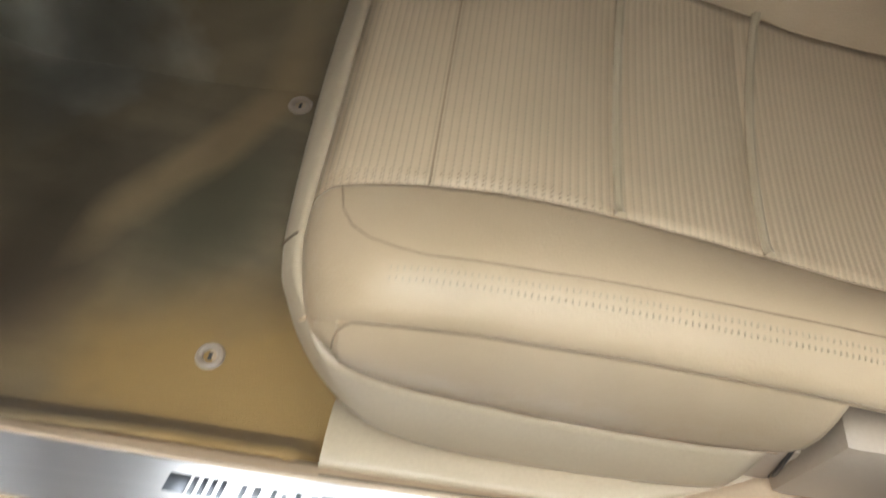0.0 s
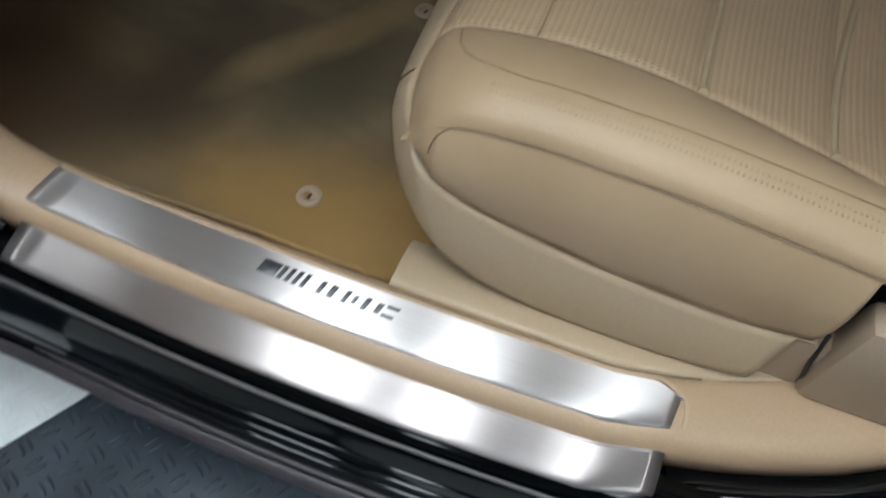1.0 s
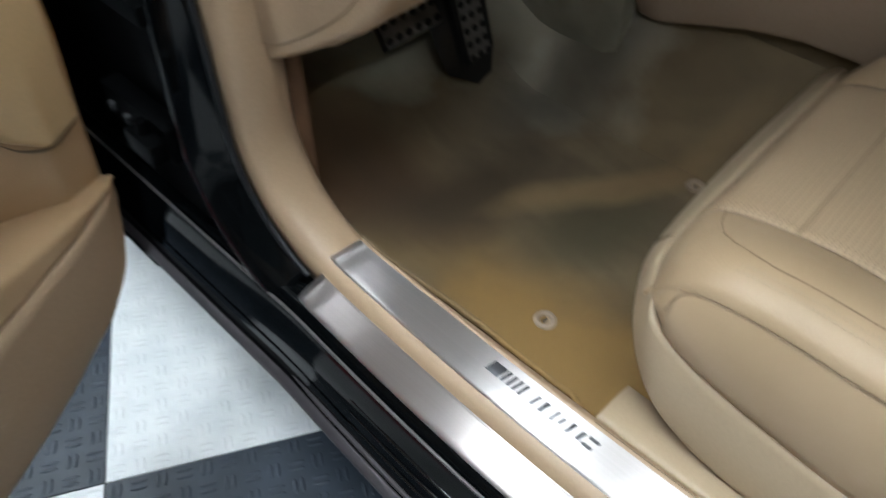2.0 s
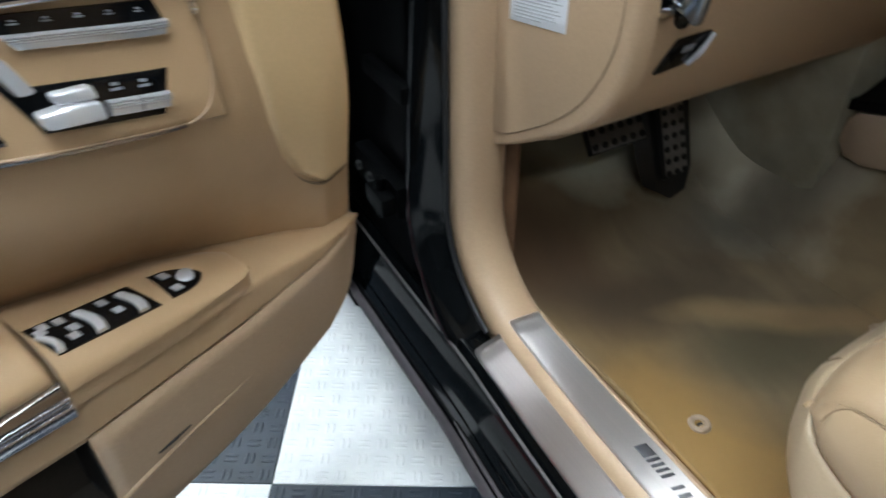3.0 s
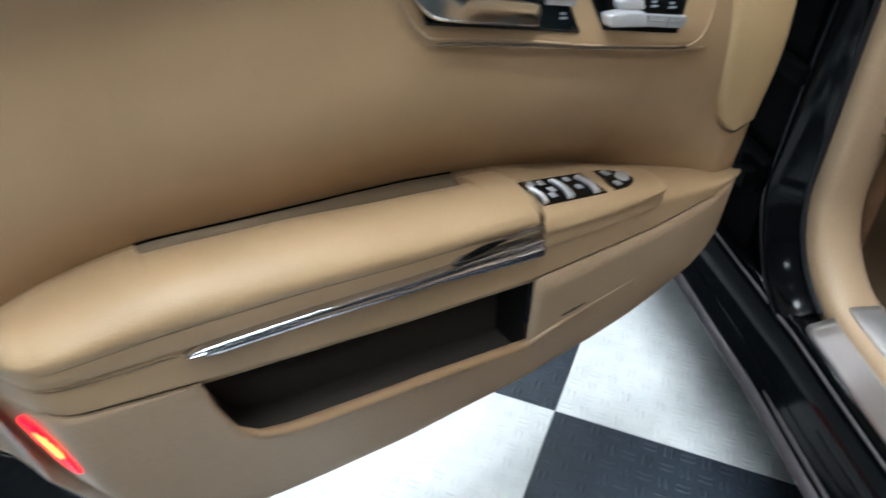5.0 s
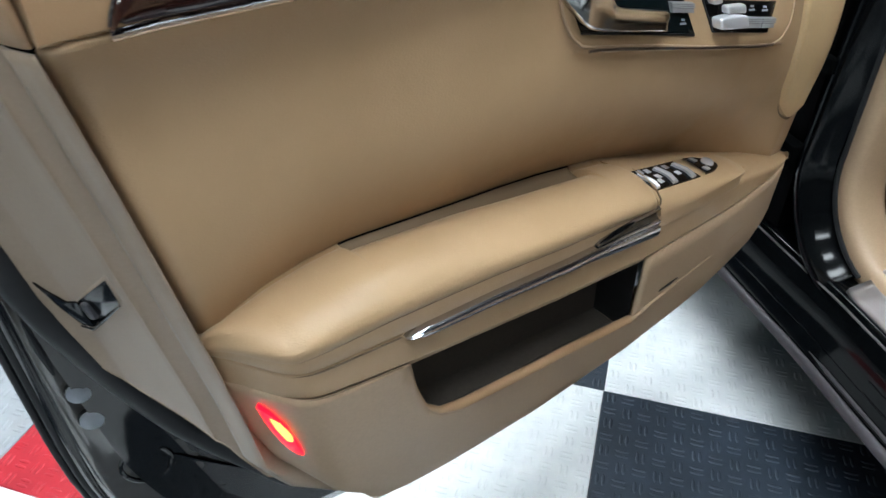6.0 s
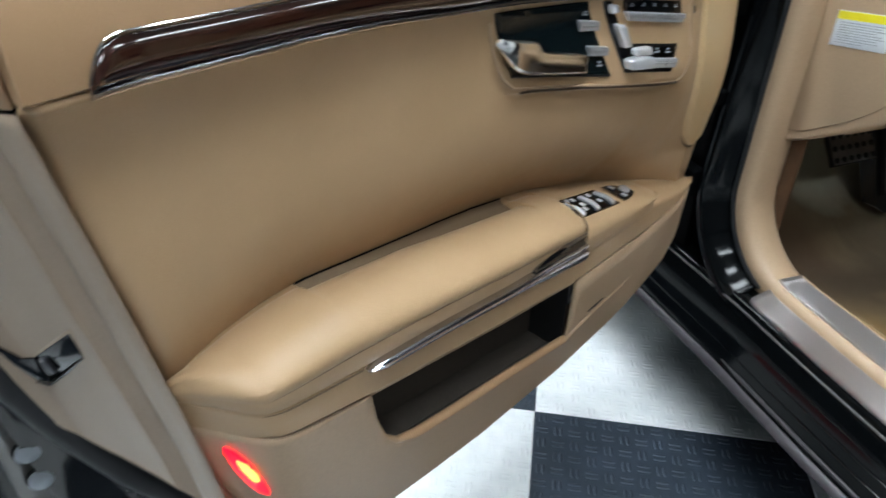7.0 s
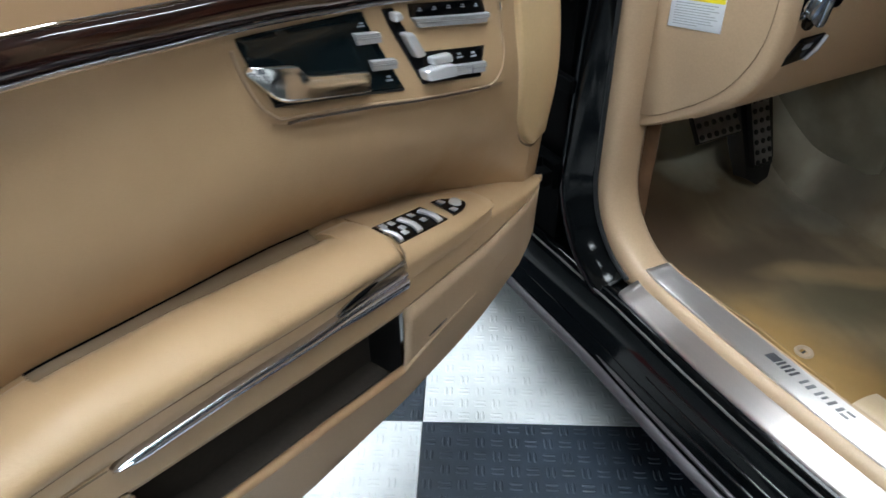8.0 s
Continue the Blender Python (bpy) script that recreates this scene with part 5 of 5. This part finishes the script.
plate_button([(0.3532, 0.9058), (0.3238, 0.9038), (0.3225, 0.8935), (0.3525, 0.8975)], 0.010, M_SATIN, door, "cushion_switch", "silver cushion-shaped switch")
plate_button([(0.3672, 0.8958), (0.3450, 0.8965), (0.3237, 0.8925), (0.3236, 0.8793), (0.3655, 0.8843)], 0.014, M_SATIN, door, "cushion_switch", "silver cushion-shaped switch")
ribbed((0.3176, 0.8883), (0.2948, 0.8844), (0.2950, 0.8727), (0.3179, 0.8766), door, "silver seat heating button")
ribbed((0.2936, 0.8842), (0.2701, 0.8801), (0.2734, 0.8690), (0.2936, 0.8724), door, "silver seat heating button")
mark(0.3112, 0.8928, 0.009, 0.006)
mark(0.2905, 0.8890, 0.009, 0.006)

part("memory_panel", patch([(0.3665, 0.9622), (0.3640, 0.9470), (0.2513, 0.9280), (0.2549, 0.9450)], on_panel, -0.006, 0.0028, 4, 14), M_PIANO, door, "black memory button panel")
ribbed((0.3648, 0.9486), (0.2496, 0.9292), (0.2549, 0.9192), (0.3572, 0.9368), door, "long ribbed silver memory button")
part("rib_shade", lines, M_BADGE, door, "dark strips drawn as shade between the button ribs")
for u, z in ((0.3531, 0.9530), (0.3325, 0.9500), (0.3115, 0.9470), (0.2907, 0.9436), (0.2690, 0.9396)):
    mark(u + 0.003, z, 0.006, 0.0035)
# chrome piece added to stand for a small white reflection
part("bezel_glint", slab([(0.2278, 0.9354), (0.2203, 0.9342), (0.2200, 0.9245), (0.2275, 0.9256)], on_panel, 0.001, 0.006, 0.001), M_CHROME, door, "small chrome piece standing for a glint on the bezel")

# ---- driver seat ----
seat = root("driver_seat", "cream leather car seat with perforated fluted cushion", "car seat", (0.0, 0.0, 0.24))
SZ = 0.24
Z_SEAT = [(0.090, 0.530), (0.094, 0.558), (0.103, 0.580), (0.125, 0.598), (0.19, 0.611), (0.26, 0.613), (0.34, 0.604), (0.475, 0.577), (0.54, 0.562), (0.63, 0.550), (0.70, 0.548)]
Z_FINE = [tuple(v) for v in curve(Z_SEAT, 8)]
X_SEAMS = (0.190, 0.339, 0.466)


def cushion(x, y):
    """Height of the cushion's top at (x, y)."""
    z = lerp(Z_FINE, x)
    d = min(abs(x - s) for s in X_SEAMS)
    inside = 0.205 < y < 0.505
    if inside:
        z += 0.006 * min(1, d / 0.03) ** 0.6 - 0.004
        z -= 0.010 * (1 - ((y - 0.355) / 0.15) ** 2) * min(1, max(0, (x - 0.2) / 0.1))
    side = max(0.0, 0.2 - y, y - 0.51)
    front = min(1, max(0, (x - 0.09) / 0.09))
    front = front * front * (3 - 2 * front)
    z += front * (0.021 * math.sin(min(1, side / 0.075) * math.pi / 2) + 0.10 * max(0, x - 0.28) * math.sin(min(1, side / 0.075) * math.pi / 2))
    return z


def side_profile(x):
    """Outer side of the cushion from the bolster's shoulder to its lower seam: (y, z)."""
    t = cushion(x, 0.125)
    f = math.sqrt(1 - (1 - min(1, max(0, (x - 0.088) / 0.105))) ** 2)
    y0 = 0.125 - 0.045 * f
    return [(0.125, t), (0.125 - 0.016 * f, t - 0.004), (y0 + 0.012 * f, t - 0.0125), (y0 + 0.004 * f, t - 0.027)]


rows = []
XS = sorted(set(steps(0.090, 0.125, 8) + steps(0.125, 0.70, 60) + list(X_SEAMS)))
ins = [[Vector((x, y, cushion(x, y) - SZ)) for y in sorted(set(steps(0.2035, 0.5065, 24)))] for x in XS]
thick(part("cushion_insert", sheet(ins), M_PERF, seat, "perforated ribbed cream leather insert"), 0.01)


def low_seam(x):
    return min(cushion(x, 0.125) - 0.005, lerp([(0.09, 0.540), (0.10, 0.540), (0.115, 0.538), (0.135, 0.531), (0.16, 0.5200), (0.22, 0.503), (0.33, 0.484), (0.437, 0.481), (0.493, 0.488), (0.52, 0.495), (0.70, 0.53)], x))


def skin_row(x):
    """The cushion's outer side: shoulder, side seam, then the side panel down to the low seam."""
    row = [(y, cushion(x, y) - (0.001 if y > 0.199 else 0)) for y in (0.2030, 0.199, 0.19, 0.178, 0.165, 0.150, 0.138)]
    sp = side_profile(x)
    lo = low_seam(x)
    top = sp[0][1]
    zs = max(sp[3][1], lo + 0.3 * (top - lo))
    f = math.sqrt(1 - (1 - min(1, max(0, (x - 0.088) / 0.105))) ** 2)
    dent = 0.0006 * min(1, max(0, (x - 0.135) / 0.02))
    mid = zs + 0.55 * (sp[1][1] - zs)
    row += [sp[0], sp[1], (sp[2][0], min(sp[2][1], max(mid, zs + 0.004))), (sp[3][0], zs + 0.003 * f), (sp[3][0] + dent, zs)]
    for k in (0.04, 0.2, 0.42, 0.66, 0.88, 1.0):
        row.append((sp[3][0] - 0.010 * f * math.sin(math.pi * k) - 0.006 * k * f, zs + (lo - zs) * k))
    return row


XB = sorted(set(steps(0.090, 0.14, 14) + XS))


def corner(x, y):
    """The cushion's front corner draws back from the straight front."""
    y = min(y, 0.71 - y)
    return 0.020 * max(0.0, min(1.0, 1 - (y - 0.105) / 0.075)) ** 1.4 * max(0.0, 1 - (x - 0.088) / 0.07)


def bolster(mirror):
    rows = [skin_row(x) for x in XB]
    bm = bmesh.new()
    vs = [[bm.verts.new(Vector((x + corner(x, y), 0.71 - y if mirror else y, z - SZ))) for y, z in r] for x, r in zip(XB, rows)]
    for x, a, b in zip(XB, vs, vs[1:]):
        for i in range(len(a) - 1):
            if i < 11 or x < 0.1385 or mirror:
                bm.faces.new((a[i], a[i + 1], b[i + 1], b[i]))
    return bm


thick(part("outer_bolster", bolster(False), M_LEATHER_SEAT, seat, "smooth cream leather bolster", 85), 0.006)
thick(part("inner_bolster", bolster(True), M_LEATHER_SEAT, seat), 0.006)
side = []
for x in [v for v in XB if 0.1385 <= v <= 0.50] + [0.5025]:
    side.append([Vector((x + 0.05 * (z - 0.545) * max(0, min(1, (x - 0.45) / 0.05)), y, z - SZ)) for y, z in skin_row(x)[11:]])
thick(part("side_panel", sheet(side), M_LEATHER_SEAT, seat, "cream leather cushion side panel", 85), 0.006)


rows = []
for y in steps(0.125, 0.585, 30):
    t = cushion(0.090, y)
    rows.append([Vector((xx + corner(0.088, y), y, z - SZ)) for xx, z in ((0.0900, t), (0.0885, t - 0.012), (0.088, t - 0.02), (0.090, 0.50), (0.094, 0.46))])
thick(part("front_apron", sheet(rows), M_LEATHER_SEAT, seat), 0.008)

# moulded plastic skirt round the base
RIM = [(0.070, 0.60, 0.535), (0.068, 0.38, 0.533), (0.072, 0.22, 0.527), (0.0765, 0.165, 0.516), (0.085, 0.142, 0.506), (0.101, 0.114, 0.488), (0.126, 0.0895, 0.468), (0.158, 0.0725, 0.446), (0.195, 0.067, 0.428), (0.24, 0.066, 0.414), (0.30, 0.066, 0.407), (0.37, 0.066, 0.406), (0.43, 0.066, 0.412), (0.477, 0.067, 0.420)]
# upper edge of the skirt, where it meets the leather
EDGE = [(0.086, 0.60, 0.559), (0.086, 0.38, 0.557), (0.0865, 0.22, 0.551), (0.0885, 0.165, 0.547), (0.094, 0.143, 0.546), (0.1065, 0.121, 0.544)]
for x, y, z in RIM[6:]:
    xt = x + (0.012 if x > 0.47 else 0.0)
    EDGE.append((xt, skin_row(xt)[-1][0] - 0.0010, skin_row(xt)[-1][1]))
rows = []
for j, (low, high) in enumerate(zip(curve(RIM, 4), curve(EDGE, 4))):
    i = j / 4
    drop = lerp([(0, 0.05), (2, 0.045), (3, 0.034), (4, 0.020), (5, 0.011), (7, 0.006), (13, 0.006)], i)
    n = Vector((-1, -lerp([(2, 0.0), (3, 0.35), (4, 0.9), (5, 2.0), (6, 6.0), (7, 30.0)], i), 0)).normalized()
    p, q = low - Vector((0, 0, SZ)), high - Vector((0, 0, SZ))
    rows.append([q - n * 0.007 + Vector((0, 0, 0.001)), q + n * 0.0004, q + (p - q) * 0.12 + n * 0.0022, q + (p - q) * 0.55 + n * 0.005, p + n * 0.003 + Vector((0, 0, 0.004)), p + n * 0.0025 + Vector((0, 0, -drop * 0.4)), p - n * 0.003 + Vector((0, 0, -drop * 0.85)), p - n * 0.010 + Vector((0, 0, -drop)), p - n * 0.04 + Vector((0, 0, -drop))])
thick(part("base_skirt", sheet(rows), M_SEAT_BASE, seat, "moulded grey-beige plastic base skirt", 85), 0.004)
part("skirt_joint", tube([rows[10][k] + Vector((-0.0006, 0, 0)) for k in (1, 2, 3, 4, 5)], 0.0013, 6), M_SEAM, seat)
part("frame", block(0.19, 0.62, 0.115, 0.60, 0.09, 0.30, 0.01), M_BLACK_PLASTIC, seat, "dark seat frame")
for y in (0.13, 0.57):
    part("seat_rail", block(0.02 if y > 0.3 else 0.16, 0.78, y - 0.02, y + 0.02, 0.06, 0.095, 0.004), M_BLACK_PLASTIC, seat)

# seams and piping
def seam(path, r=0.0008, name="seam", mat=M_SEAT_SEAM):
    return part(name, tube(path, r, 6), mat, seat)


for x in X_SEAMS[1:]:
    path = [Vector((x + (0.022 if x > 0.4 else 0.006) * ((y - 0.2) / 0.3) ** 2, y, cushion(x, y) + 0.0015 - SZ)) for y in steps(0.204, 0.506, 24)]
    part("piping", tube(path, 0.0042, 8), M_PIPING, seat, "raised leather piping")
    seam([p + Vector((-0.0044, 0, -0.001)) for p in path], 0.0010)
seam([Vector((0.190, y, cushion(0.190, y) + 0.0004 - SZ)) for y in steps(0.204, 0.506, 24)], 0.0012)
seam([Vector((x, 0.2032, cushion(x, 0.2032) - 0.0005 - SZ)) for x in steps(0.098, 0.70, 40)], 0.0007)
seam([Vector((x, 0.5068, cushion(x, 0.5068) - 0.0005 - SZ)) for x in steps(0.098, 0.70, 40)], 0.0009)
top_seam = [Vector((x, y, cushion(x, y) + 0.0006 - SZ)) for x, y in ((0.123, 0.200), (0.129, 0.176), (0.140, 0.156), (0.156, 0.141), (0.178, 0.131))]
top_seam += [Vector((x, 0.1265, cushion(x, 0.1265) + 0.0006 - SZ)) for x in steps(0.20, 0.70, 24)]
seam(top_seam)
def on_skin(x, i, out):
    y, z = skin_row(x)[i]
    return Vector((x, y - out, z - SZ))


arch = [(0.1375, 0.563), (0.1385, 0.572), (0.1420, 0.582), (0.148, 0.590)]
seam([Vector((x, lerp([(b[1], b[0]) for b in skin_row(x)[:9:-1]], z) - 0.0004, z - SZ)) for x, z in arch + [(0.154, skin_row(0.154)[11][1])]] + [on_skin(x, 11, 0.0010) for x in steps(0.162, 0.60, 32)], 0.0010)
seam([on_skin(x, -1, 0.0004) for x in steps(0.14, 0.497, 30)], 0.0011)
st = bmesh.new()
for r, off in enumerate((0.0, 0.0075)):
    x = 0.175
    while x < 0.66:
        s = side_profile(x)
        y = 0.1165 - off
        z = lerp([(s[2][0], s[2][1]), (s[1][0], s[1][1]), (s[0][0], s[0][1])], y)
        block(x, x + 0.0012, y - 0.0018, y + 0.0018, z - SZ - 0.0006, z - SZ + 0.0005, 0.0, st)
        x += 0.0046
part("stitching", st, M_PIPING, seat, "double row of cream decorative stitching")

# punched holes along the insert's edge
holes = bmesh.new()
for row, y in enumerate((0.2070, 0.2115, 0.2160)):
    x = 0.112
    while x < 0.330 - 0.02 * row:
        z = cushion(x, y) - SZ + 0.0004
        block(x - 0.0007, x + 0.0007, y - 0.0008, y + 0.0008, z - 0.001, z - 0.0001, 0.0, holes)
        x += 0.0066
part("perforation", holes, M_SEAT_SEAM, seat, "rows of punched holes in the leather")

# backrest, beyond the cushion
rows = []
for t in steps(0, 1, 12):
    x, z = 0.68 + 0.20 * t, 0.50 - SZ + 0.62 * t
    wide = 0.255 - 0.05 * t * t
    rows.append([Vector((x + dx, 0.355 + dy * wide, z)) for dx, dy in ((0.0, -0.6), (-0.03, -0.75), (-0.035, -0.92), (0.01, -1), (0.07, -0.95), (0.10, -0.6), (0.10, 0.6), (0.07, 0.95), (0.01, 1), (-0.035, 0.92), (-0.03, 0.75), (0.0, 0.6))])
part("backrest", sheet(rows, None, True, True), M_LEATHER_SEAT, seat, "cream leather backrest")
part("hinge_cover", block(0.468, 0.56, 0.084, 0.115, 0.145, 0.238, 0.010), M_TRIM_GREY, seat, "grey-beige plastic cover under the cushion")
part("side_shield", block(0.524, 0.70, 0.068, 0.11, 0.165, 0.30, 0.014), M_TRIM_GREY, seat, "beige plastic hinge shield")
part("cable", tube([(0.515, 0.09, 0.25), (0.518, 0.080, 0.21), (0.526, 0.082, 0.18), (0.535, 0.10, 0.12)], 0.0022, 8), M_BLACK_PLASTIC, seat, "black seat cable")

# ---- dashboard ----
dash = root("dashboard", "beige lower dashboard with rounded end panel", "dashboard", (0, 0, 0.62))
DZ = 0.62
END = [tuple(v) for v in curve([(-0.395, 0.628), (-0.365, 0.636), (-0.325, 0.655), (-0.284, 0.679), (-0.24, 0.706), (-0.200, 0.734), (-0.171, 0.768), (-0.154, 0.803), (-0.147, 0.845), (-0.146, 0.885), (-0.149, 0.935), (-0.158, 1.02)], 3)] + [(-0.40, 1.02)]


def on_end(x, z, h):
    return Vector((x, 0.012 + 0.07 * max(0, x + 0.33) - h, z - DZ))


part("end_panel", slab(END, on_end, -0.03, 0.0, 0.010), M_TRIM, dash, "rounded beige end panel")
cover = [tuple(v) for v in curve([(-0.376, 0.657), (-0.33, 0.672), (-0.29, 0.696), (-0.245, 0.727), (-0.204, 0.766), (-0.173, 0.818), (-0.160, 0.88), (-0.163, 1.0)], 5)] + [(-0.372, 1.0)]
part("end_cover", slab(cover, on_end, 0.0, 0.0022, 0.001), M_TRIM, dash, "removable beige cover plate")
cl = [on_end(x, z, 0.0012) for x, z in cover[:-1]]
part("cover_gap", tube(cl, 0.0007, 6), M_GROOVE, dash)
rows = []
for y in steps(0.03, 1.40, 30):
    k = min(1, (y - 0.03) / 0.05)
    rows.append([Vector((x, y, z - DZ)) for x, z in ((-0.60, 0.72), (-0.33, 0.690), (-0.262, 0.690), (-0.250, 0.697), (-0.240, 0.712), (-0.205, 0.775), (-0.185, 0.84), (-0.172, 0.92), (-0.16, 1.02), (-0.30, 1.05), (-0.90, 1.05))])
thick(part("knee_panel", sheet(rows), M_TRIM, dash, "beige knee panel"), 0.006)


def on_knee(y, z, h):
    return Vector((lerp([(0.697, -0.250), (0.712, -0.240), (0.775, -0.205), (0.84, -0.185), (0.92, -0.172), (1.02, -0.16)], z) + 0.92 * h, y, z - DZ - 0.35 * h))


lsw = part("light_switch_panel", slab(rounded([(0.068, 0.900), (0.078, 0.862), (0.184, 0.866), (0.190, 0.912)], 0.006, 3), on_knee, -0.002, 0.003, 0.001), M_PIANO, dash, "black light switch panel")
part("rotary_collar", disc(on_knee(0.126, 0.879, 0.0), (0.94, 0, -0.3), 0.0245, 0.005, 32), M_CHROME, lsw, "bright ring round the light switch")
part("rotary_switch", disc(on_knee(0.126, 0.879, 0.004), (0.94, 0, -0.3), 0.0215, 0.012, 32, 0.001), M_KNOB, lsw, "silver rotary light switch")
part("rotary_grip", slab(rounded([(0.119, 0.902), (0.119, 0.856), (0.133, 0.856), (0.133, 0.902)], 0.005, 3), on_knee, 0.012, 0.026, 0.004), M_KNOB, lsw)
part("rotary_base", slab(rounded([(0.112, 0.862), (0.118, 0.841), (0.134, 0.841), (0.140, 0.862)], 0.006, 3), on_knee, -0.001, 0.008, 0.002), M_PIANO, lsw)
part("silver_edge", slab(rounded([(0.074, 0.872), (0.078, 0.861), (0.106, 0.862), (0.106, 0.871)], 0.003, 3), on_knee, 0.001, 0.010, 0.003), M_PULL, lsw, "silver lever beside the light switch")
brk = part("brake_release_panel", slab(rounded([(0.119, 0.778), (0.134, 0.822), (0.187, 0.824), (0.170, 0.784)], 0.004, 2), on_knee, -0.001, 0.003, 0.001), M_PIANO, dash, "black parking brake release panel")
part("brake_release", tube([on_knee(0.166, 0.784, 0.005), on_knee(0.176, 0.803, 0.008), on_knee(0.186, 0.823, 0.005)], [0.003, 0.0042, 0.003], 8), M_SATIN, brk, "silver release lever")
part("marking", slab([(0.148, 0.803), (0.164, 0.804), (0.166, 0.812), (0.150, 0.811)], on_knee, 0.002, 0.0036, 0.0002), M_MARK, brk)

# warning label on the end panel
lab = root("warning_label", "white paper warning label with yellow header stuck on panel", "label", (-0.29, 0.01, 0.83))


def on_label(a, b, h):
    p = on_end(-0.333 + a, 0.838 + b, 0.0022 + h)
    return Vector((p.x + 0.29, p.y - 0.01, p.z + DZ - 0.83))


def quad(a0, a1, b0, b1, tip=0.15):
    return [(a * 1.1, b * 0.88 - 0.016 + tip * a) for a, b in ((a0, b0), (a1, b0), (a1, b1), (a0, b1))]


part("sheet", slab(quad(0, 0.088, 0.0, 0.062), on_label, 0.0, 0.0004, 0.0001), M_PAPER, lab)
part("header", slab(quad(0.001, 0.087, 0.047, 0.061), on_label, 0.0003, 0.0006, 0.0001), M_YELLOW, lab, "yellow header band")
tx = bmesh.new()
for i in range(9):
    a1 = (0.078, 0.072, 0.080, 0.066, 0.076, 0.080, 0.070, 0.074, 0.05)[i]
    slab(quad(0.008, a1, 0.041 - i * 0.0044, 0.0426 - i * 0.0044), on_label, 0.0003, 0.0006, 0.0001, tx)
part("print", tx, M_INK, lab, "lines of small grey print")

# ---- pedals ----
def pedal(name, label, y0, y1, x0, z0, x1, z1, cols, rws, side_arm):
    r = root(name, label, "pedal", (x0, (y0 + y1) / 2, z0))
    up = Vector((x1 - x0, 0, z1 - z0))
    n = Vector((up.z, 0, -up.x)).normalized()
    if n.x < 0:
        n = -n
    hw = (y1 - y0) / 2

    def on(a, b, h):
        return Vector((0, a, 0)) + up * b + n * h

    part("pad", slab(rounded([(-hw, 0), (hw, 0), (hw, 1), (-hw, 1)], 0.008, 3), on, -0.010, 0.0, 0.002), M_BLACK_PLASTIC, r, "black rubber pedal pad")
    part("face", slab(rounded([(-hw + 0.003, 0.04), (hw - 0.003, 0.04), (hw - 0.003, 0.96), (-hw + 0.003, 0.96)], 0.006, 3), on, 0.0, 0.002, 0.001), M_PEDAL, r, "worn metal pedal face")
    st = bmesh.new()
    for i in range(cols):
        for j in range(rws):
            disc(on(-hw + (i + 0.5) * 2 * hw / cols, (j + 0.5) / rws, 0.001), n, min(hw / cols, up.length / rws / 2) * 0.62, 0.0035, 12, 0.0, st)
    part("rubber_studs", st, M_BLACK_PLASTIC, r, "round black rubber studs")
    part("arm", tube([on(side_arm, 0.5, -0.012), on(side_arm, 1.1, -0.03), on(side_arm, 2.4, -0.10)], 0.011, 8), M_BLACK_PLASTIC, r)
    return r


pedal("brake_pedal", "metal-faced brake pedal with black rubber studs", 0.252, 0.372, -0.428, 0.512, -0.470, 0.572, 6, 3, 0.0)
pedal("accelerator_pedal", "long metal-faced accelerator pedal with black studs", 0.412, 0.468, -0.405, 0.425, -0.470, 0.590, 3, 8, 0.0)
acc = bpy.data.objects["accelerator_pedal"]
part("housing", sheet([[Vector((x - 0.022, y, z)) for x, y, z in ((0.005, -0.035, 0.0), (0.012, -0.03, -0.03), (0.018, 0.0, -0.05), (0.012, 0.04, -0.045), (0.0, 0.055, 0.0), (-0.05, 0.055, 0.15), (-0.06, -0.035, 0.15))], [Vector((x - 0.05, y, z)) for x, y, z in ((0.005, -0.06, 0.02), (0.012, -0.04, -0.03), (0.018, 0.0, -0.05), (0.012, 0.04, -0.045), (0.0, 0.055, 0.0), (-0.05, 0.055, 0.15), (-0.06, -0.06, 0.15))]], None, True, True), M_BLACK_PLASTIC, acc, "black pedal housing")

# ---- floor tiles ----
T_GREY, T_WHITE, T_BLACK, T_RED = (tile_mesh(n, m, True, h) for n, m, h in (("tile_grey", M_TILE_GREY, 0.0014), ("tile_white", M_TILE_WHITE, 0.0011), ("tile_black", M_TILE_BLACK, 0.0021), ("tile_red", M_TILE_RED, 0.0016)))
P_GREY, P_WHITE, P_BLACK, P_RED = (tile_mesh(n, m, False) for n, m in (("tile_grey_far", M_TILE_GREY), ("tile_white_far", M_TILE_WHITE), ("tile_black_far", M_TILE_BLACK), ("tile_red_far", M_TILE_RED)))
for i in range(-9, 9):
    for j in range(-9, 9):
        near = -5 < i < 4 and -5 < j < 4
        if i == -2 and j == -1:
            me = T_RED if near else P_RED
        elif i < -2 and j > -2:
            me = T_GREY if near else P_GREY
        elif (i + j) % 2 == 0:
            me = T_WHITE if near else P_WHITE
        else:
            me = T_BLACK if near else P_BLACK
        t = new("tile", me)
        t.parent = ground
        t.location = ((i + 0.5) * TILE, (j + 0.5) * TILE, 0)
